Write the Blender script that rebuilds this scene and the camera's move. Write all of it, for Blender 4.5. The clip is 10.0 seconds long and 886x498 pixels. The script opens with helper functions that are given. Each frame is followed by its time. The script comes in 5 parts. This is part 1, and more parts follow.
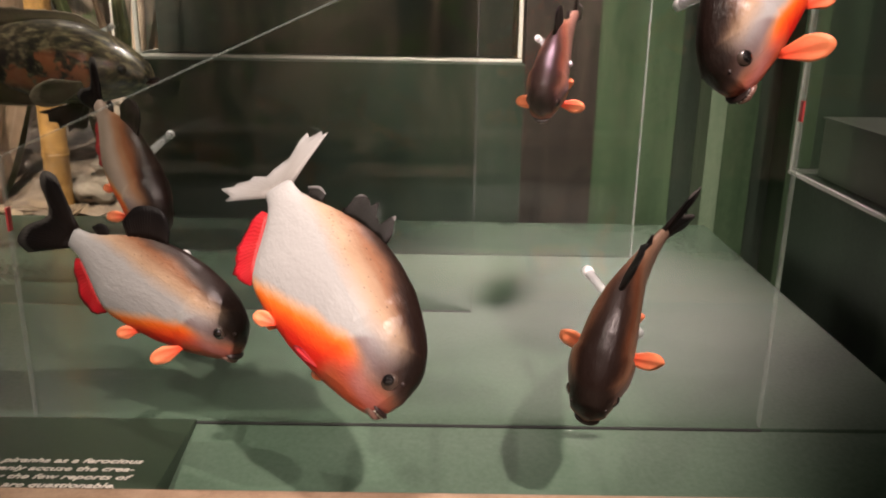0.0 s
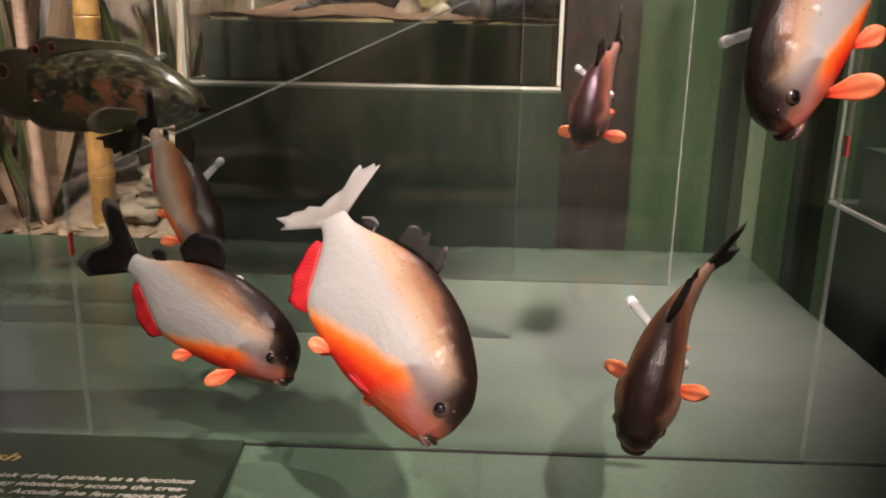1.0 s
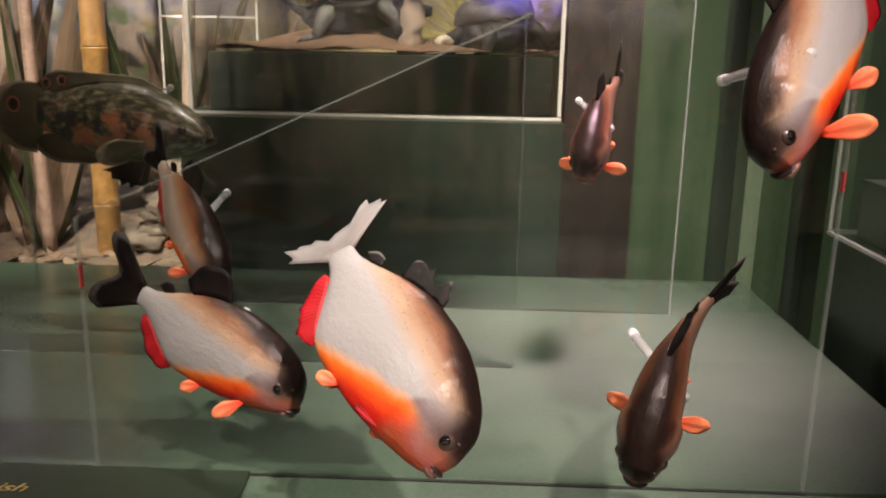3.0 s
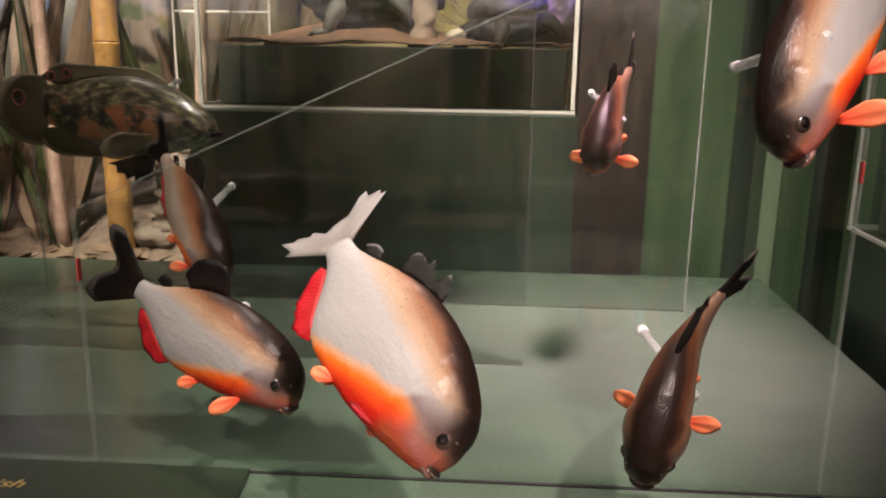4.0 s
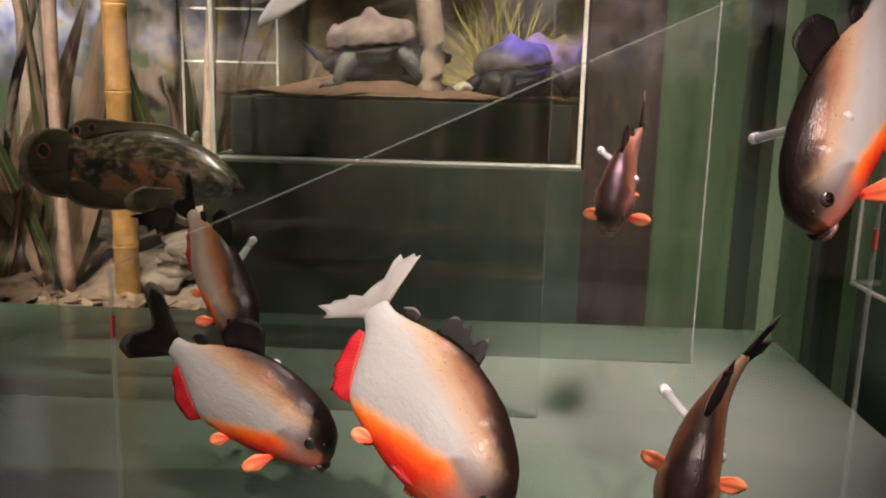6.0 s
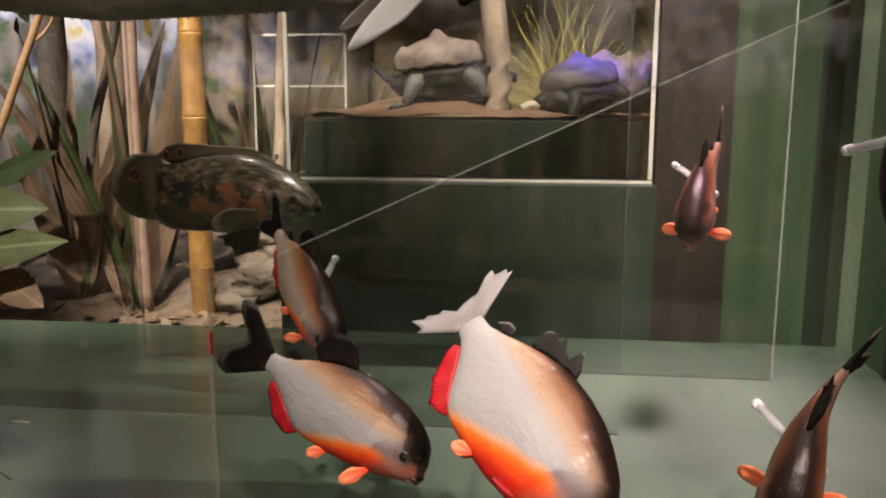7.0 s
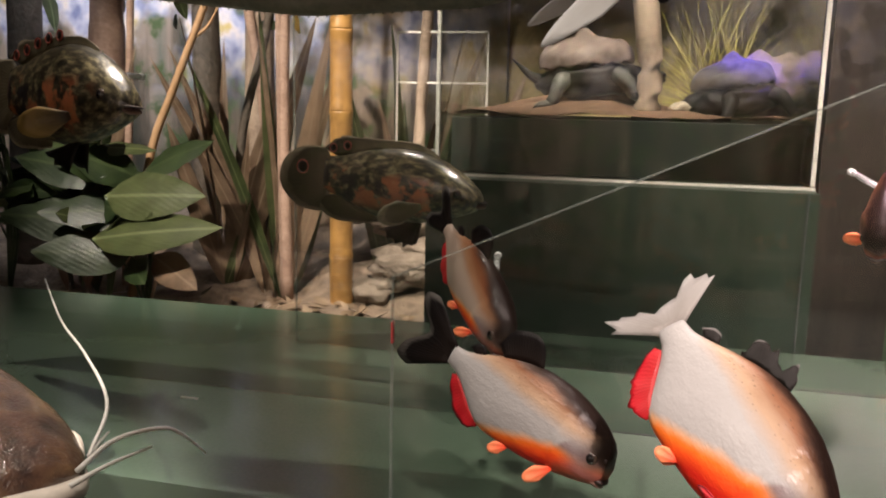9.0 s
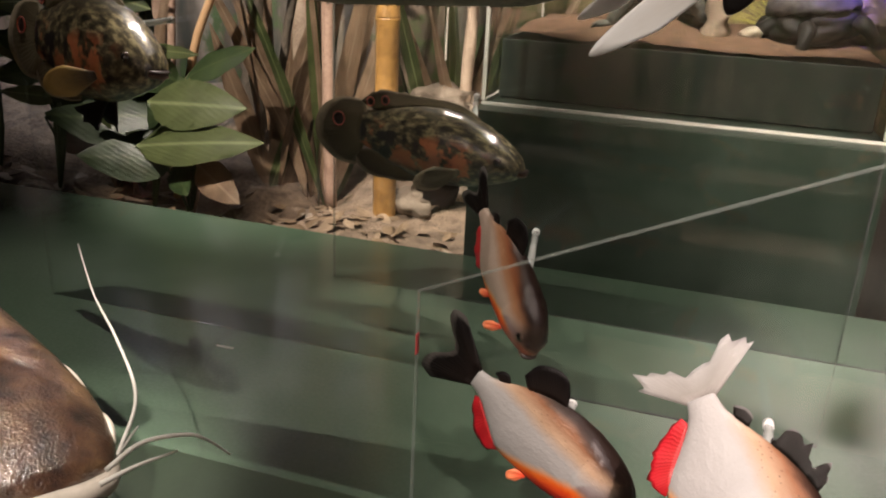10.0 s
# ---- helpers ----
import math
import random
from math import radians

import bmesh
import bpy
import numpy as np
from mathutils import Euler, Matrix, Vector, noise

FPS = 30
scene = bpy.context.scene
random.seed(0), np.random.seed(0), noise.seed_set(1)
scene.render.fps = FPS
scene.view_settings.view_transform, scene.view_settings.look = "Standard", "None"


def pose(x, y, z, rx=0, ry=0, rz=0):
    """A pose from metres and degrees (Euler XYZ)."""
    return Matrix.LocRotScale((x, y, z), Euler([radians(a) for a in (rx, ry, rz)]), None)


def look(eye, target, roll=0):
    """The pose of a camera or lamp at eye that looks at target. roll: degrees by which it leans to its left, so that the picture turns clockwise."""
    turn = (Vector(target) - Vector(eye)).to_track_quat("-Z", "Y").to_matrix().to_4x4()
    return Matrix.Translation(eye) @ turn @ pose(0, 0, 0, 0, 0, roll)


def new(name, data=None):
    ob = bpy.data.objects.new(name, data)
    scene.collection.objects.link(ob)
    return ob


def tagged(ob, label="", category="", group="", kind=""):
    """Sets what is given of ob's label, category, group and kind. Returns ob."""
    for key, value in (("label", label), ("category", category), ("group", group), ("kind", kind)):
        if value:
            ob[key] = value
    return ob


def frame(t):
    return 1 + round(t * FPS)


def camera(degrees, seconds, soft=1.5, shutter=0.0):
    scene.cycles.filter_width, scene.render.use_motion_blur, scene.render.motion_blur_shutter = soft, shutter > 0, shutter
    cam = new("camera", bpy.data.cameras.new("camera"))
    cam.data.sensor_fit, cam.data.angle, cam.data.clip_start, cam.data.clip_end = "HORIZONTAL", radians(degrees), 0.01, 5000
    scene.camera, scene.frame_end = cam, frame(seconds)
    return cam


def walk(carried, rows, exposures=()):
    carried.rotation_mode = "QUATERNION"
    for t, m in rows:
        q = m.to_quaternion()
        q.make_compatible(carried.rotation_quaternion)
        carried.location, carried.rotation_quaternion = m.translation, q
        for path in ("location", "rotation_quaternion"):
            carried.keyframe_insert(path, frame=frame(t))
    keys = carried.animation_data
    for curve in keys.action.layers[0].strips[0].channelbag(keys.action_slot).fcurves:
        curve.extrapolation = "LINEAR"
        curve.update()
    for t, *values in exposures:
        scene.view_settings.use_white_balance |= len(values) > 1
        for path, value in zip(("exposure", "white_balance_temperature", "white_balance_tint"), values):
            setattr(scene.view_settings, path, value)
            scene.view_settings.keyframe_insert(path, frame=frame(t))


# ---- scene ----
cam = camera(56.6, 10.0, soft=2.0)
PATH = [
    (0, (0.02, 0.022, 1.392), (0.026, 1.936, 0.812), 0.9),
    (0.5, (0.007, 0.014, 1.399), (-0.027, 1.935, 0.843), 1.1),
    (1, (0.0, 0.005, 1.406), (-0.065, 1.931, 0.874), 1.0),
    (1.5, (-0.006, -0.003, 1.414), (-0.077, 1.93, 0.907), 1.0),
    (2, (-0.009, -0.009, 1.422), (-0.072, 1.929, 0.934), 1.1),
    (2.5, (-0.009, -0.015, 1.423), (-0.062, 1.927, 0.951), 1.2),
    (4, (0.013, 0.016, 1.409), (-0.1, 1.954, 0.928), 0.8),
    (4.5, (0.015, 0.019, 1.414), (-0.096, 1.959, 0.939), 1.1),
    (5, (0.008, 0.02, 1.421), (-0.069, 1.965, 0.961), 1.6),
    (6.5, (-0.053, -0.024, 1.441), (-0.164, 1.942, 1.087), 0.8),
    (7, (-0.071, -0.028, 1.437), (-0.292, 1.93, 1.095), 0.1),
    (7.5, (-0.103, -0.036, 1.438), (-0.431, 1.908, 1.101), -0.3),
    (8, (-0.137, -0.049, 1.442), (-0.53, 1.883, 1.104), -0.0),
    (8.5, (-0.161, -0.052, 1.437), (-0.603, 1.869, 1.099), 0.8),
    (9, (-0.169, -0.042, 1.433), (-0.637, 1.871, 1.086), 1.2),
    (9.2, (-0.161, -0.019, 1.425), (-0.65, 1.89, 1.083), 1.4),
    (9.5, (-0.148, 0.025, 1.452), (-0.694, 1.911, 1.068), 1.5),
    (9.7, (-0.153, 0.056, 1.498), (-0.717, 1.904, 0.983), 2.2),
    (10, (-0.172, 0.055, 1.615), (-0.727, 1.845, 0.916), 2.7),
]
LIGHTER = [(0, 0.2), (1, 0.1), (2, -0.1), (2.5, 0.04), (4, 0.06), (4.5, -0.04), (5, -0.06), (6.5, 0.0), (7.5, -0.04), (8.5, 0.06), (9.5, 0.02), (10, 0.14)]
walk(cam, [(t, look(eye, target, roll)) for t, eye, target, roll in PATH], LIGHTER)

# ---- light ----
world = bpy.data.worlds.new("room_dark")
world.use_nodes = True
world.node_tree.nodes["Background"].inputs[0].default_value = (0.5, 0.45, 0.4, 1)
world.node_tree.nodes["Background"].inputs[1].default_value = 0.02
scene.world = world


def spot(eye, target, watts, cone, colour=(1.0, 0.87, 0.75), radius=0.03, blend=0.6):
    """An unseen spot lamp: some placed by cast shadows, others added to brighten."""
    lamp = bpy.data.lights.new("unseen_spot", "SPOT")
    lamp.energy, lamp.spot_size, lamp.spot_blend = watts, radians(cone), blend
    lamp.color, lamp.shadow_soft_size = colour, radius
    ob = new("unseen_spot", lamp)
    ob.matrix_world = look(eye, target)
    return ob


spot((0.55, -0.55, 2.65), (0.02, 0.95, 1.04), 290, 26, (1.0, 0.78, 0.72), blend=0.9)
spot((-0.75, -0.5, 2.8), (-0.15, 0.95, 1.35), 120, 34, blend=1.0)
spot((0.10, 1.30, 2.95), (-0.02, 0.76, 1.10), 100, 28, (1.0, 0.82, 0.74), radius=0.025, blend=0.8)
# Added narrow beam for glints on the catfish.
spot((-0.95, 1.45, 2.95), (-0.95, 0.80, 1.05), 220, 17, radius=0.02, blend=0.7)
spot((0.45, 1.0, 2.95), (0.20, 1.36, 0.9), 690, 28, (1.0, 0.56, 0.70), radius=0.14, blend=1.0)
spot((-1.87, 0.89, 7.2), (-0.75, 1.3, 0.9), 620, 22, radius=0.02, blend=0.8)
# Added to brighten the catfish from the front.
spot((-1.0, -0.4, 2.85), (-0.97, 0.70, 1.12), 190, 14, radius=0.02, blend=0.8)
# Added for a highlight on the olive oscar.
spot((0.12, 0.98, 2.95), (-0.56, 1.36, 1.3), 230, 9.5)
spot((-1.75, 0.35, 2.95), (-1.28, 2.45, 1.2), 480, 38, radius=0.05)
spot((-0.25, 1.55, 2.95), (-0.2, 2.42, 1.62), 340, 36, radius=0.04)
# Added violet lamp, standing in for a bluish reflection on the dark turtle.
spot((0.02, 1.9, 2.95), (0.08, 2.38, 1.50), 800, 9, (0.08, 0.02, 1.0), radius=0.02)
spot((-2.1, 2.3, 2.95), (-2.2, 3.3, 1.8), 260, 80, (0.85, 0.88, 1.0), radius=0.1)
spot((1.2, 0.7, 2.95), (0.7, 1.95, 1.1), 110, 46, radius=0.05)
# Added to brighten the recess wall and plinth, where the sheets' haze is missing.
spot((0.15, 0.75, 2.95), (0.16, 1.95, 1.0), 280, 34, (1.0, 0.84, 0.74), radius=0.12, blend=1.0)
# Added to lift the stones and blades behind the oscar.
spot((-0.80, 1.50, 2.95), (-0.95, 2.38, 1.12), 310, 32, (1.0, 0.84, 0.72), radius=0.05, blend=1.0)
# Lit displays on the other side of the gallery, behind the visitor.
spot((-1.8, -1.6, 3.0), (-1.8, -3.5, 1.6), 420, 90, radius=0.1)
spot((1.2, -1.6, 3.0), (1.2, -3.5, 1.6), 420, 90, radius=0.1)


# ---- materials ----
def nodes_of(name):
    m = bpy.data.materials.new(name)
    m.use_nodes = True
    nt = m.node_tree
    return m, nt, nt.nodes["Principled BSDF"]


def link(nt, a, b):
    nt.links.new(a, b)


def ramp(nt, fac, stops, mode="LINEAR"):
    r = nt.nodes.new("ShaderNodeValToRGB")
    r.color_ramp.interpolation = mode
    while len(r.color_ramp.elements) < len(stops):
        r.color_ramp.elements.new(0.5)
    for e, (p, c) in zip(r.color_ramp.elements, stops):
        e.position, e.color = p, (*c, 1)
    link(nt, fac, r.inputs[0])
    return r.outputs[0]


def noise_of(nt, scale, detail=4, vector=None, rough=0.55):
    n = nt.nodes.new("ShaderNodeTexNoise")
    n.inputs["Scale"].default_value, n.inputs["Detail"].default_value = scale, detail
    n.inputs["Roughness"].default_value = rough
    if vector is None:
        tc = nt.nodes.new("ShaderNodeTexCoord")
        vector = tc.outputs["Object"]
    link(nt, vector, n.inputs["Vector"])
    return n.outputs["Fac"]


def maths(nt, op, a, b=None, clamp=False):
    n = nt.nodes.new("ShaderNodeMath")
    n.operation, n.use_clamp = op, clamp
    for k, v in ((0, a), (1, b)):
        if v is None:
            continue
        if isinstance(v, (int, float)):
            n.inputs[k].default_value = v
        else:
            link(nt, v, n.inputs[k])
    return n.outputs[0]


def smooth_of(nt, v, lo, hi):
    n = nt.nodes.new("ShaderNodeMapRange")
    n.interpolation_type = "SMOOTHSTEP"
    n.inputs[1].default_value, n.inputs[2].default_value = lo, hi
    link(nt, v, n.inputs[0])
    return n.outputs[0]


def mixc(nt, fac, a, b):
    n = nt.nodes.new("ShaderNodeMix")
    n.data_type = "RGBA"
    link(nt, fac, n.inputs[0]) if not isinstance(fac, (int, float)) else setattr(n.inputs[0], "default_value", fac)
    for k, v in ((6, a), (7, b)):
        if isinstance(v, tuple):
            n.inputs[k].default_value = (*v, 1)
        else:
            link(nt, v, n.inputs[k])
    return n.outputs[2]


def bump_of(nt, bsdf, height, strength=0.2, distance=0.002):
    b = nt.nodes.new("ShaderNodeBump")
    b.inputs["Strength"].default_value, b.inputs["Distance"].default_value = strength, distance
    link(nt, height, b.inputs["Height"])
    link(nt, b.outputs[0], bsdf.inputs["Normal"])
    link(nt, b.outputs[0], bsdf.inputs["Coat Normal"])


def paint(name, dark, light, scale=8.0, rough=0.5, grain=90.0, bump=0.1, distance=0.001, metal=0.0, coat=0.0, stretch=None):
    """A surface with broad blotches (or upright streaks, where stretched) and fine grain."""
    m, nt, b = nodes_of(name)
    vector = None
    if stretch:
        tc, mp = nt.nodes.new("ShaderNodeTexCoord"), nt.nodes.new("ShaderNodeMapping")
        mp.inputs["Scale"].default_value = stretch
        link(nt, tc.outputs["Object"], mp.inputs[0])
        vector = mp.outputs[0]
    broad, fine = noise_of(nt, scale, 4, vector), noise_of(nt, grain, 3)
    mixed = maths(nt, "ADD", maths(nt, "MULTIPLY", broad, 0.65), maths(nt, "MULTIPLY", fine, 0.35))
    link(nt, ramp(nt, mixed, [(0.32, dark), (0.68, light)]), b.inputs["Base Color"])
    b.inputs["Roughness"].default_value, b.inputs["Metallic"].default_value = rough, metal
    b.inputs["Coat Weight"].default_value = coat
    bump_of(nt, b, fine, bump, distance)
    return m


def clear(name, tint=(0.985, 0.992, 0.987), base=0.035, rough=0.02):
    """Clear acrylic sheet: see-through, with a gloss that grows as the sight line grazes it."""
    m, nt, b = nodes_of(name)
    out = nt.nodes["Material Output"]
    nt.nodes.remove(b)
    tr, gl = nt.nodes.new("ShaderNodeBsdfTransparent"), nt.nodes.new("ShaderNodeBsdfGlossy")
    lw, mx = nt.nodes.new("ShaderNodeLayerWeight"), nt.nodes.new("ShaderNodeMixShader")
    lw.inputs[0].default_value = 0.5
    tr.inputs[0].default_value = (*tint, 1)
    gl.inputs["Roughness"].default_value = rough
    gloss = maths(nt, "ADD", base, maths(nt, "MULTIPLY", maths(nt, "POWER", lw.outputs["Facing"], 5.0), 0.95), True)
    link(nt, gloss, mx.inputs[0])
    link(nt, tr.outputs[0], mx.inputs[1])
    link(nt, gl.outputs[0], mx.inputs[2])
    link(nt, mx.outputs[0], out.inputs[0])
    return m


def frosty(name, colour=(0.75, 0.8, 0.76), alpha=0.6, rough=0.3):
    """The cut edge of acrylic, or a clear rod: partly see-through."""
    m, nt, b = nodes_of(name)
    b.inputs["Base Color"].default_value = (*colour, 1)
    b.inputs["Roughness"].default_value = rough
    b.inputs["Alpha"].default_value = alpha
    return m


def piranha_skin(name, pale=(0.325, 0.322, 0.316), tan=(0.36, 0.25, 0.165)):
    """Dark back, silver flank, orange-red belly that rises to the gill."""
    m, nt, b = nodes_of(name)
    tc, sep = nt.nodes.new("ShaderNodeTexCoord"), nt.nodes.new("ShaderNodeSeparateXYZ")
    link(nt, tc.outputs["Generated"], sep.inputs[0])
    gx, gz = sep.outputs[0], sep.outputs[2]
    rough = noise_of(nt, 5.0, 5, tc.outputs["Generated"])
    fine = noise_of(nt, 60.0, 3, tc.outputs["Generated"])
    wob = maths(nt, "MULTIPLY", maths(nt, "SUBTRACT", rough, 0.5), 0.14)
    z = maths(nt, "ADD", gz, wob)
    flank = ramp(nt, z, [(0.28, pale), (0.60, pale), (0.74, tan), (0.85, tuple(0.55 * a * b for a, b in zip(tan, (1.0, 0.65, 0.5)))), (0.93, (0.055, 0.026, 0.016)), (1.0, (0.014, 0.008, 0.006))])
    # The dark of the back comes down over the fore part.
    fore = maths(nt, "ADD", z, maths(nt, "MULTIPLY", smooth_of(nt, gx, 0.52, 0.95), 0.24))
    dark = smooth_of(nt, fore, 0.86, 1.04)
    col = mixc(nt, dark, flank, (0.009, 0.0045, 0.0035))
    head = smooth_of(nt, maths(nt, "ADD", gx, maths(nt, "MULTIPLY", maths(nt, "POWER", maths(nt, "SUBTRACT", gz, 0.45), 2.0), -1.4)), 0.715, 0.745)
    face = maths(nt, "ADD", z, maths(nt, "MULTIPLY", smooth_of(nt, gx, 0.72, 0.99), 0.36))
    headcol = ramp(nt, face, [(0.10, (0.40, 0.09, 0.045)), (0.32, (0.20, 0.125, 0.115)), (0.64, (0.19, 0.145, 0.145)), (0.80, (0.10, 0.062, 0.054)), (0.93, (0.024, 0.014, 0.011)), (1.0, (0.008, 0.005, 0.004))])
    head = maths(nt, "MULTIPLY", head, maths(nt, "SUBTRACT", 1.0, maths(nt, "MULTIPLY", smooth_of(nt, gz, 0.50, 0.72), smooth_of(nt, gx, 0.92, 0.80))))
    col = mixc(nt, head, col, headcol)
    line = maths(nt, "SUBTRACT", maths(nt, "MULTIPLY", maths(nt, "MINIMUM", maths(nt, "SUBTRACT", gx, 0.285), 0.44), 1.05), z)
    belly = smooth_of(nt, line, -0.085, 0.055)
    belly = maths(nt, "MULTIPLY", belly, maths(nt, "SUBTRACT", 1.0, maths(nt, "MULTIPLY", smooth_of(nt, gx, 0.74, 0.86), 0.75)))
    red = ramp(nt, maths(nt, "ADD", line, maths(nt, "MULTIPLY", gx, 0.08)), [(0.01, (0.80, 0.34, 0.07)), (0.07, (0.82, 0.18, 0.02)), (0.16, (0.76, 0.075, 0.012)), (0.26, (0.60, 0.02, 0.01))])
    col = mixc(nt, belly, col, red)
    throat = maths(nt, "MULTIPLY", maths(nt, "MULTIPLY", smooth_of(nt, z, 0.40, 0.24), smooth_of(nt, gx, 0.70, 0.80)), smooth_of(nt, gx, 0.995, 0.95))
    col = mixc(nt, throat, col, mixc(nt, rough, (0.34, 0.04, 0.02), (0.52, 0.13, 0.05)))
    speck = nt.nodes.new("ShaderNodeTexVoronoi")
    speck.inputs["Scale"].default_value = 26.0
    link(nt, tc.outputs["Generated"], speck.inputs["Vector"])
    dots = maths(nt, "MULTIPLY", maths(nt, "LESS_THAN", speck.outputs["Distance"], 0.16), smooth_of(nt, gz, 0.62, 0.8))
    col = mixc(nt, maths(nt, "MULTIPLY", dots, 0.5), col, (0.03, 0.02, 0.016))
    col = mixc(nt, maths(nt, "MULTIPLY", fine, 0.10), col, (0.06, 0.04, 0.03))
    link(nt, col, b.inputs["Base Color"])
    b.inputs["Roughness"].default_value = 0.45
    b.inputs["Specular IOR Level"].default_value = 0.10
    b.inputs["Coat Weight"].default_value, b.inputs["Coat Roughness"].default_value = 0.26, 0.26
    scales = nt.nodes.new("ShaderNodeTexVoronoi")
    scales.inputs["Scale"].default_value = 48.0
    link(nt, tc.outputs["Generated"], scales.inputs["Vector"])
    h = maths(nt, "ADD", maths(nt, "MULTIPLY", scales.outputs["Distance"], 0.10), maths(nt, "ADD", maths(nt, "MULTIPLY", rough, 2.0), maths(nt, "MULTIPLY", fine, 0.26)))
    bump_of(nt, b, h, 0.50, 0.0022)
    return m


def oscar_skin():
    """Olive and black blotches with rust-orange patches."""
    m, nt, b = nodes_of("oscar_skin")
    tc, sep = nt.nodes.new("ShaderNodeTexCoord"), nt.nodes.new("ShaderNodeSeparateXYZ")
    link(nt, tc.outputs["Generated"], sep.inputs[0])
    gx, gz = sep.outputs[0], sep.outputs[2]
    mp = nt.nodes.new("ShaderNodeMapping")
    mp.inputs["Scale"].default_value = (7.0, 1.0, 3.2)
    link(nt, tc.outputs["Generated"], mp.inputs[0])
    big, mid = noise_of(nt, 1.0, 3, mp.outputs[0]), noise_of(nt, 14.0, 5, tc.outputs["Generated"])
    col = ramp(nt, mid, [(0.36, (0.014, 0.012, 0.008)), (0.50, (0.075, 0.062, 0.034)), (0.64, (0.25, 0.215, 0.12))])
    low = maths(nt, "MULTIPLY", smooth_of(nt, gz, 0.72, 0.5), smooth_of(nt, gz, 0.08, 0.25))
    low = maths(nt, "MULTIPLY", low, smooth_of(nt, gx, 0.86, 0.7))
    rust = maths(nt, "MULTIPLY", smooth_of(nt, big, 0.47, 0.56), low)
    col = mixc(nt, rust, col, mixc(nt, mid, (0.36, 0.09, 0.04), (0.58, 0.22, 0.09)))
    black = maths(nt, "MULTIPLY", smooth_of(nt, big, 0.46, 0.38), low)
    col = mixc(nt, black, col, (0.012, 0.01, 0.012))
    col = mixc(nt, maths(nt, "MULTIPLY", smooth_of(nt, gz, 0.82, 0.98), 0.7), col, (0.03, 0.027, 0.02))
    link(nt, col, b.inputs["Base Color"])
    b.inputs["Roughness"].default_value = 0.4
    b.inputs["Coat Weight"].default_value, b.inputs["Coat Roughness"].default_value = 1.0, 0.10
    b.inputs["Coat IOR"].default_value = 1.9
    sc = nt.nodes.new("ShaderNodeTexVoronoi")
    sc.inputs["Scale"].default_value = 55.0
    link(nt, tc.outputs["Generated"], sc.inputs["Vector"])
    bump_of(nt, b, maths(nt, "ADD", maths(nt, "MULTIPLY", sc.outputs["Distance"], 0.4), mid), 0.22, 0.002)
    return m


def fin_mat(name, root, tip, alpha=1.0, coat=0.3, edge=None):
    """Fin membrane: colour from root to tip, fine rays as relief."""
    m, nt, b = nodes_of(name)
    tc, sep = nt.nodes.new("ShaderNodeTexCoord"), nt.nodes.new("ShaderNodeSeparateXYZ")
    link(nt, tc.outputs["UV"], sep.inputs[0])
    n = noise_of(nt, 9.0, 3, tc.outputs["UV"])
    v = maths(nt, "ADD", sep.outputs[1], maths(nt, "MULTIPLY", maths(nt, "SUBTRACT", n, 0.5), 0.3))
    stops = [(0.1, root), (0.8, tip)] + ([(0.93, edge)] if edge else [])
    link(nt, ramp(nt, v, stops), b.inputs["Base Color"])
    b.inputs["Roughness"].default_value = 0.45
    b.inputs["Specular IOR Level"].default_value = 0.3 if coat > 0.1 else 0.12
    b.inputs["Coat Weight"].default_value = coat
    b.inputs["Alpha"].default_value = alpha
    w = nt.nodes.new("ShaderNodeTexWave")
    w.inputs["Scale"].default_value, w.inputs["Distortion"].default_value = 7.0, 4.0
    link(nt, tc.outputs["UV"], w.inputs["Vector"])
    bump_of(nt, b, w.outputs["Fac"], 0.18, 0.0015)
    return m


M_SKIN, M_OSCAR = piranha_skin("piranha_skin"), oscar_skin()
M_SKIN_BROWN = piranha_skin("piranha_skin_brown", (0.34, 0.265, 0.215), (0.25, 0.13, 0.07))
M_SKIN_DARK = piranha_skin("piranha_skin_dark", (0.125, 0.08, 0.055), (0.16, 0.085, 0.05))
M_FIN_ORANGE = fin_mat("fin_orange", (0.82, 0.075, 0.03), (0.86, 0.25, 0.11))
M_FIN_RED = fin_mat("fin_red", (0.36, 0.016, 0.018), (0.40, 0.008, 0.016), edge=(0.12, 0.006, 0.008))
M_FIN_DARK = fin_mat("fin_dark", (0.010, 0.007, 0.006), (0.005, 0.004, 0.004), coat=0.06)
M_FIN_BLACK = fin_mat("fin_black", (0.010, 0.007, 0.006), (0.005, 0.004, 0.004), edge=(0.05, 0.046, 0.042), coat=0.06)
M_FIN_TORN = fin_mat("fin_torn", (0.006, 0.005, 0.004), (0.015, 0.013, 0.012), 0.92, edge=(0.14, 0.135, 0.13), coat=0.06)
M_FIN_PALE = fin_mat("fin_pale", (0.30, 0.28, 0.26), (0.40, 0.39, 0.38), 0.62, edge=(0.6, 0.6, 0.58))
M_FIN_WHITE = fin_mat("fin_white", (0.66, 0.64, 0.62), (0.82, 0.82, 0.82), 1.0)
M_FIN_OLIVE = fin_mat("fin_olive", (0.11, 0.095, 0.06), (0.06, 0.05, 0.032), edge=(0.20, 0.17, 0.12), coat=0.06)
M_FIN_YELLOW = fin_mat("fin_yellow", (0.045, 0.032, 0.02), (0.28, 0.19, 0.06))
M_EYE = paint("eye_black", (0.004, 0.004, 0.004), (0.01, 0.008, 0.008), rough=0.08, coat=1.0, bump=0)
M_EYE_RING = paint("eye_ring", (0.022, 0.015, 0.012), (0.06, 0.042, 0.032), 40, rough=0.25, coat=0.6)
M_MOUTH = paint("mouth_dark", (0.01, 0.006, 0.005), (0.025, 0.012, 0.01), rough=0.5)
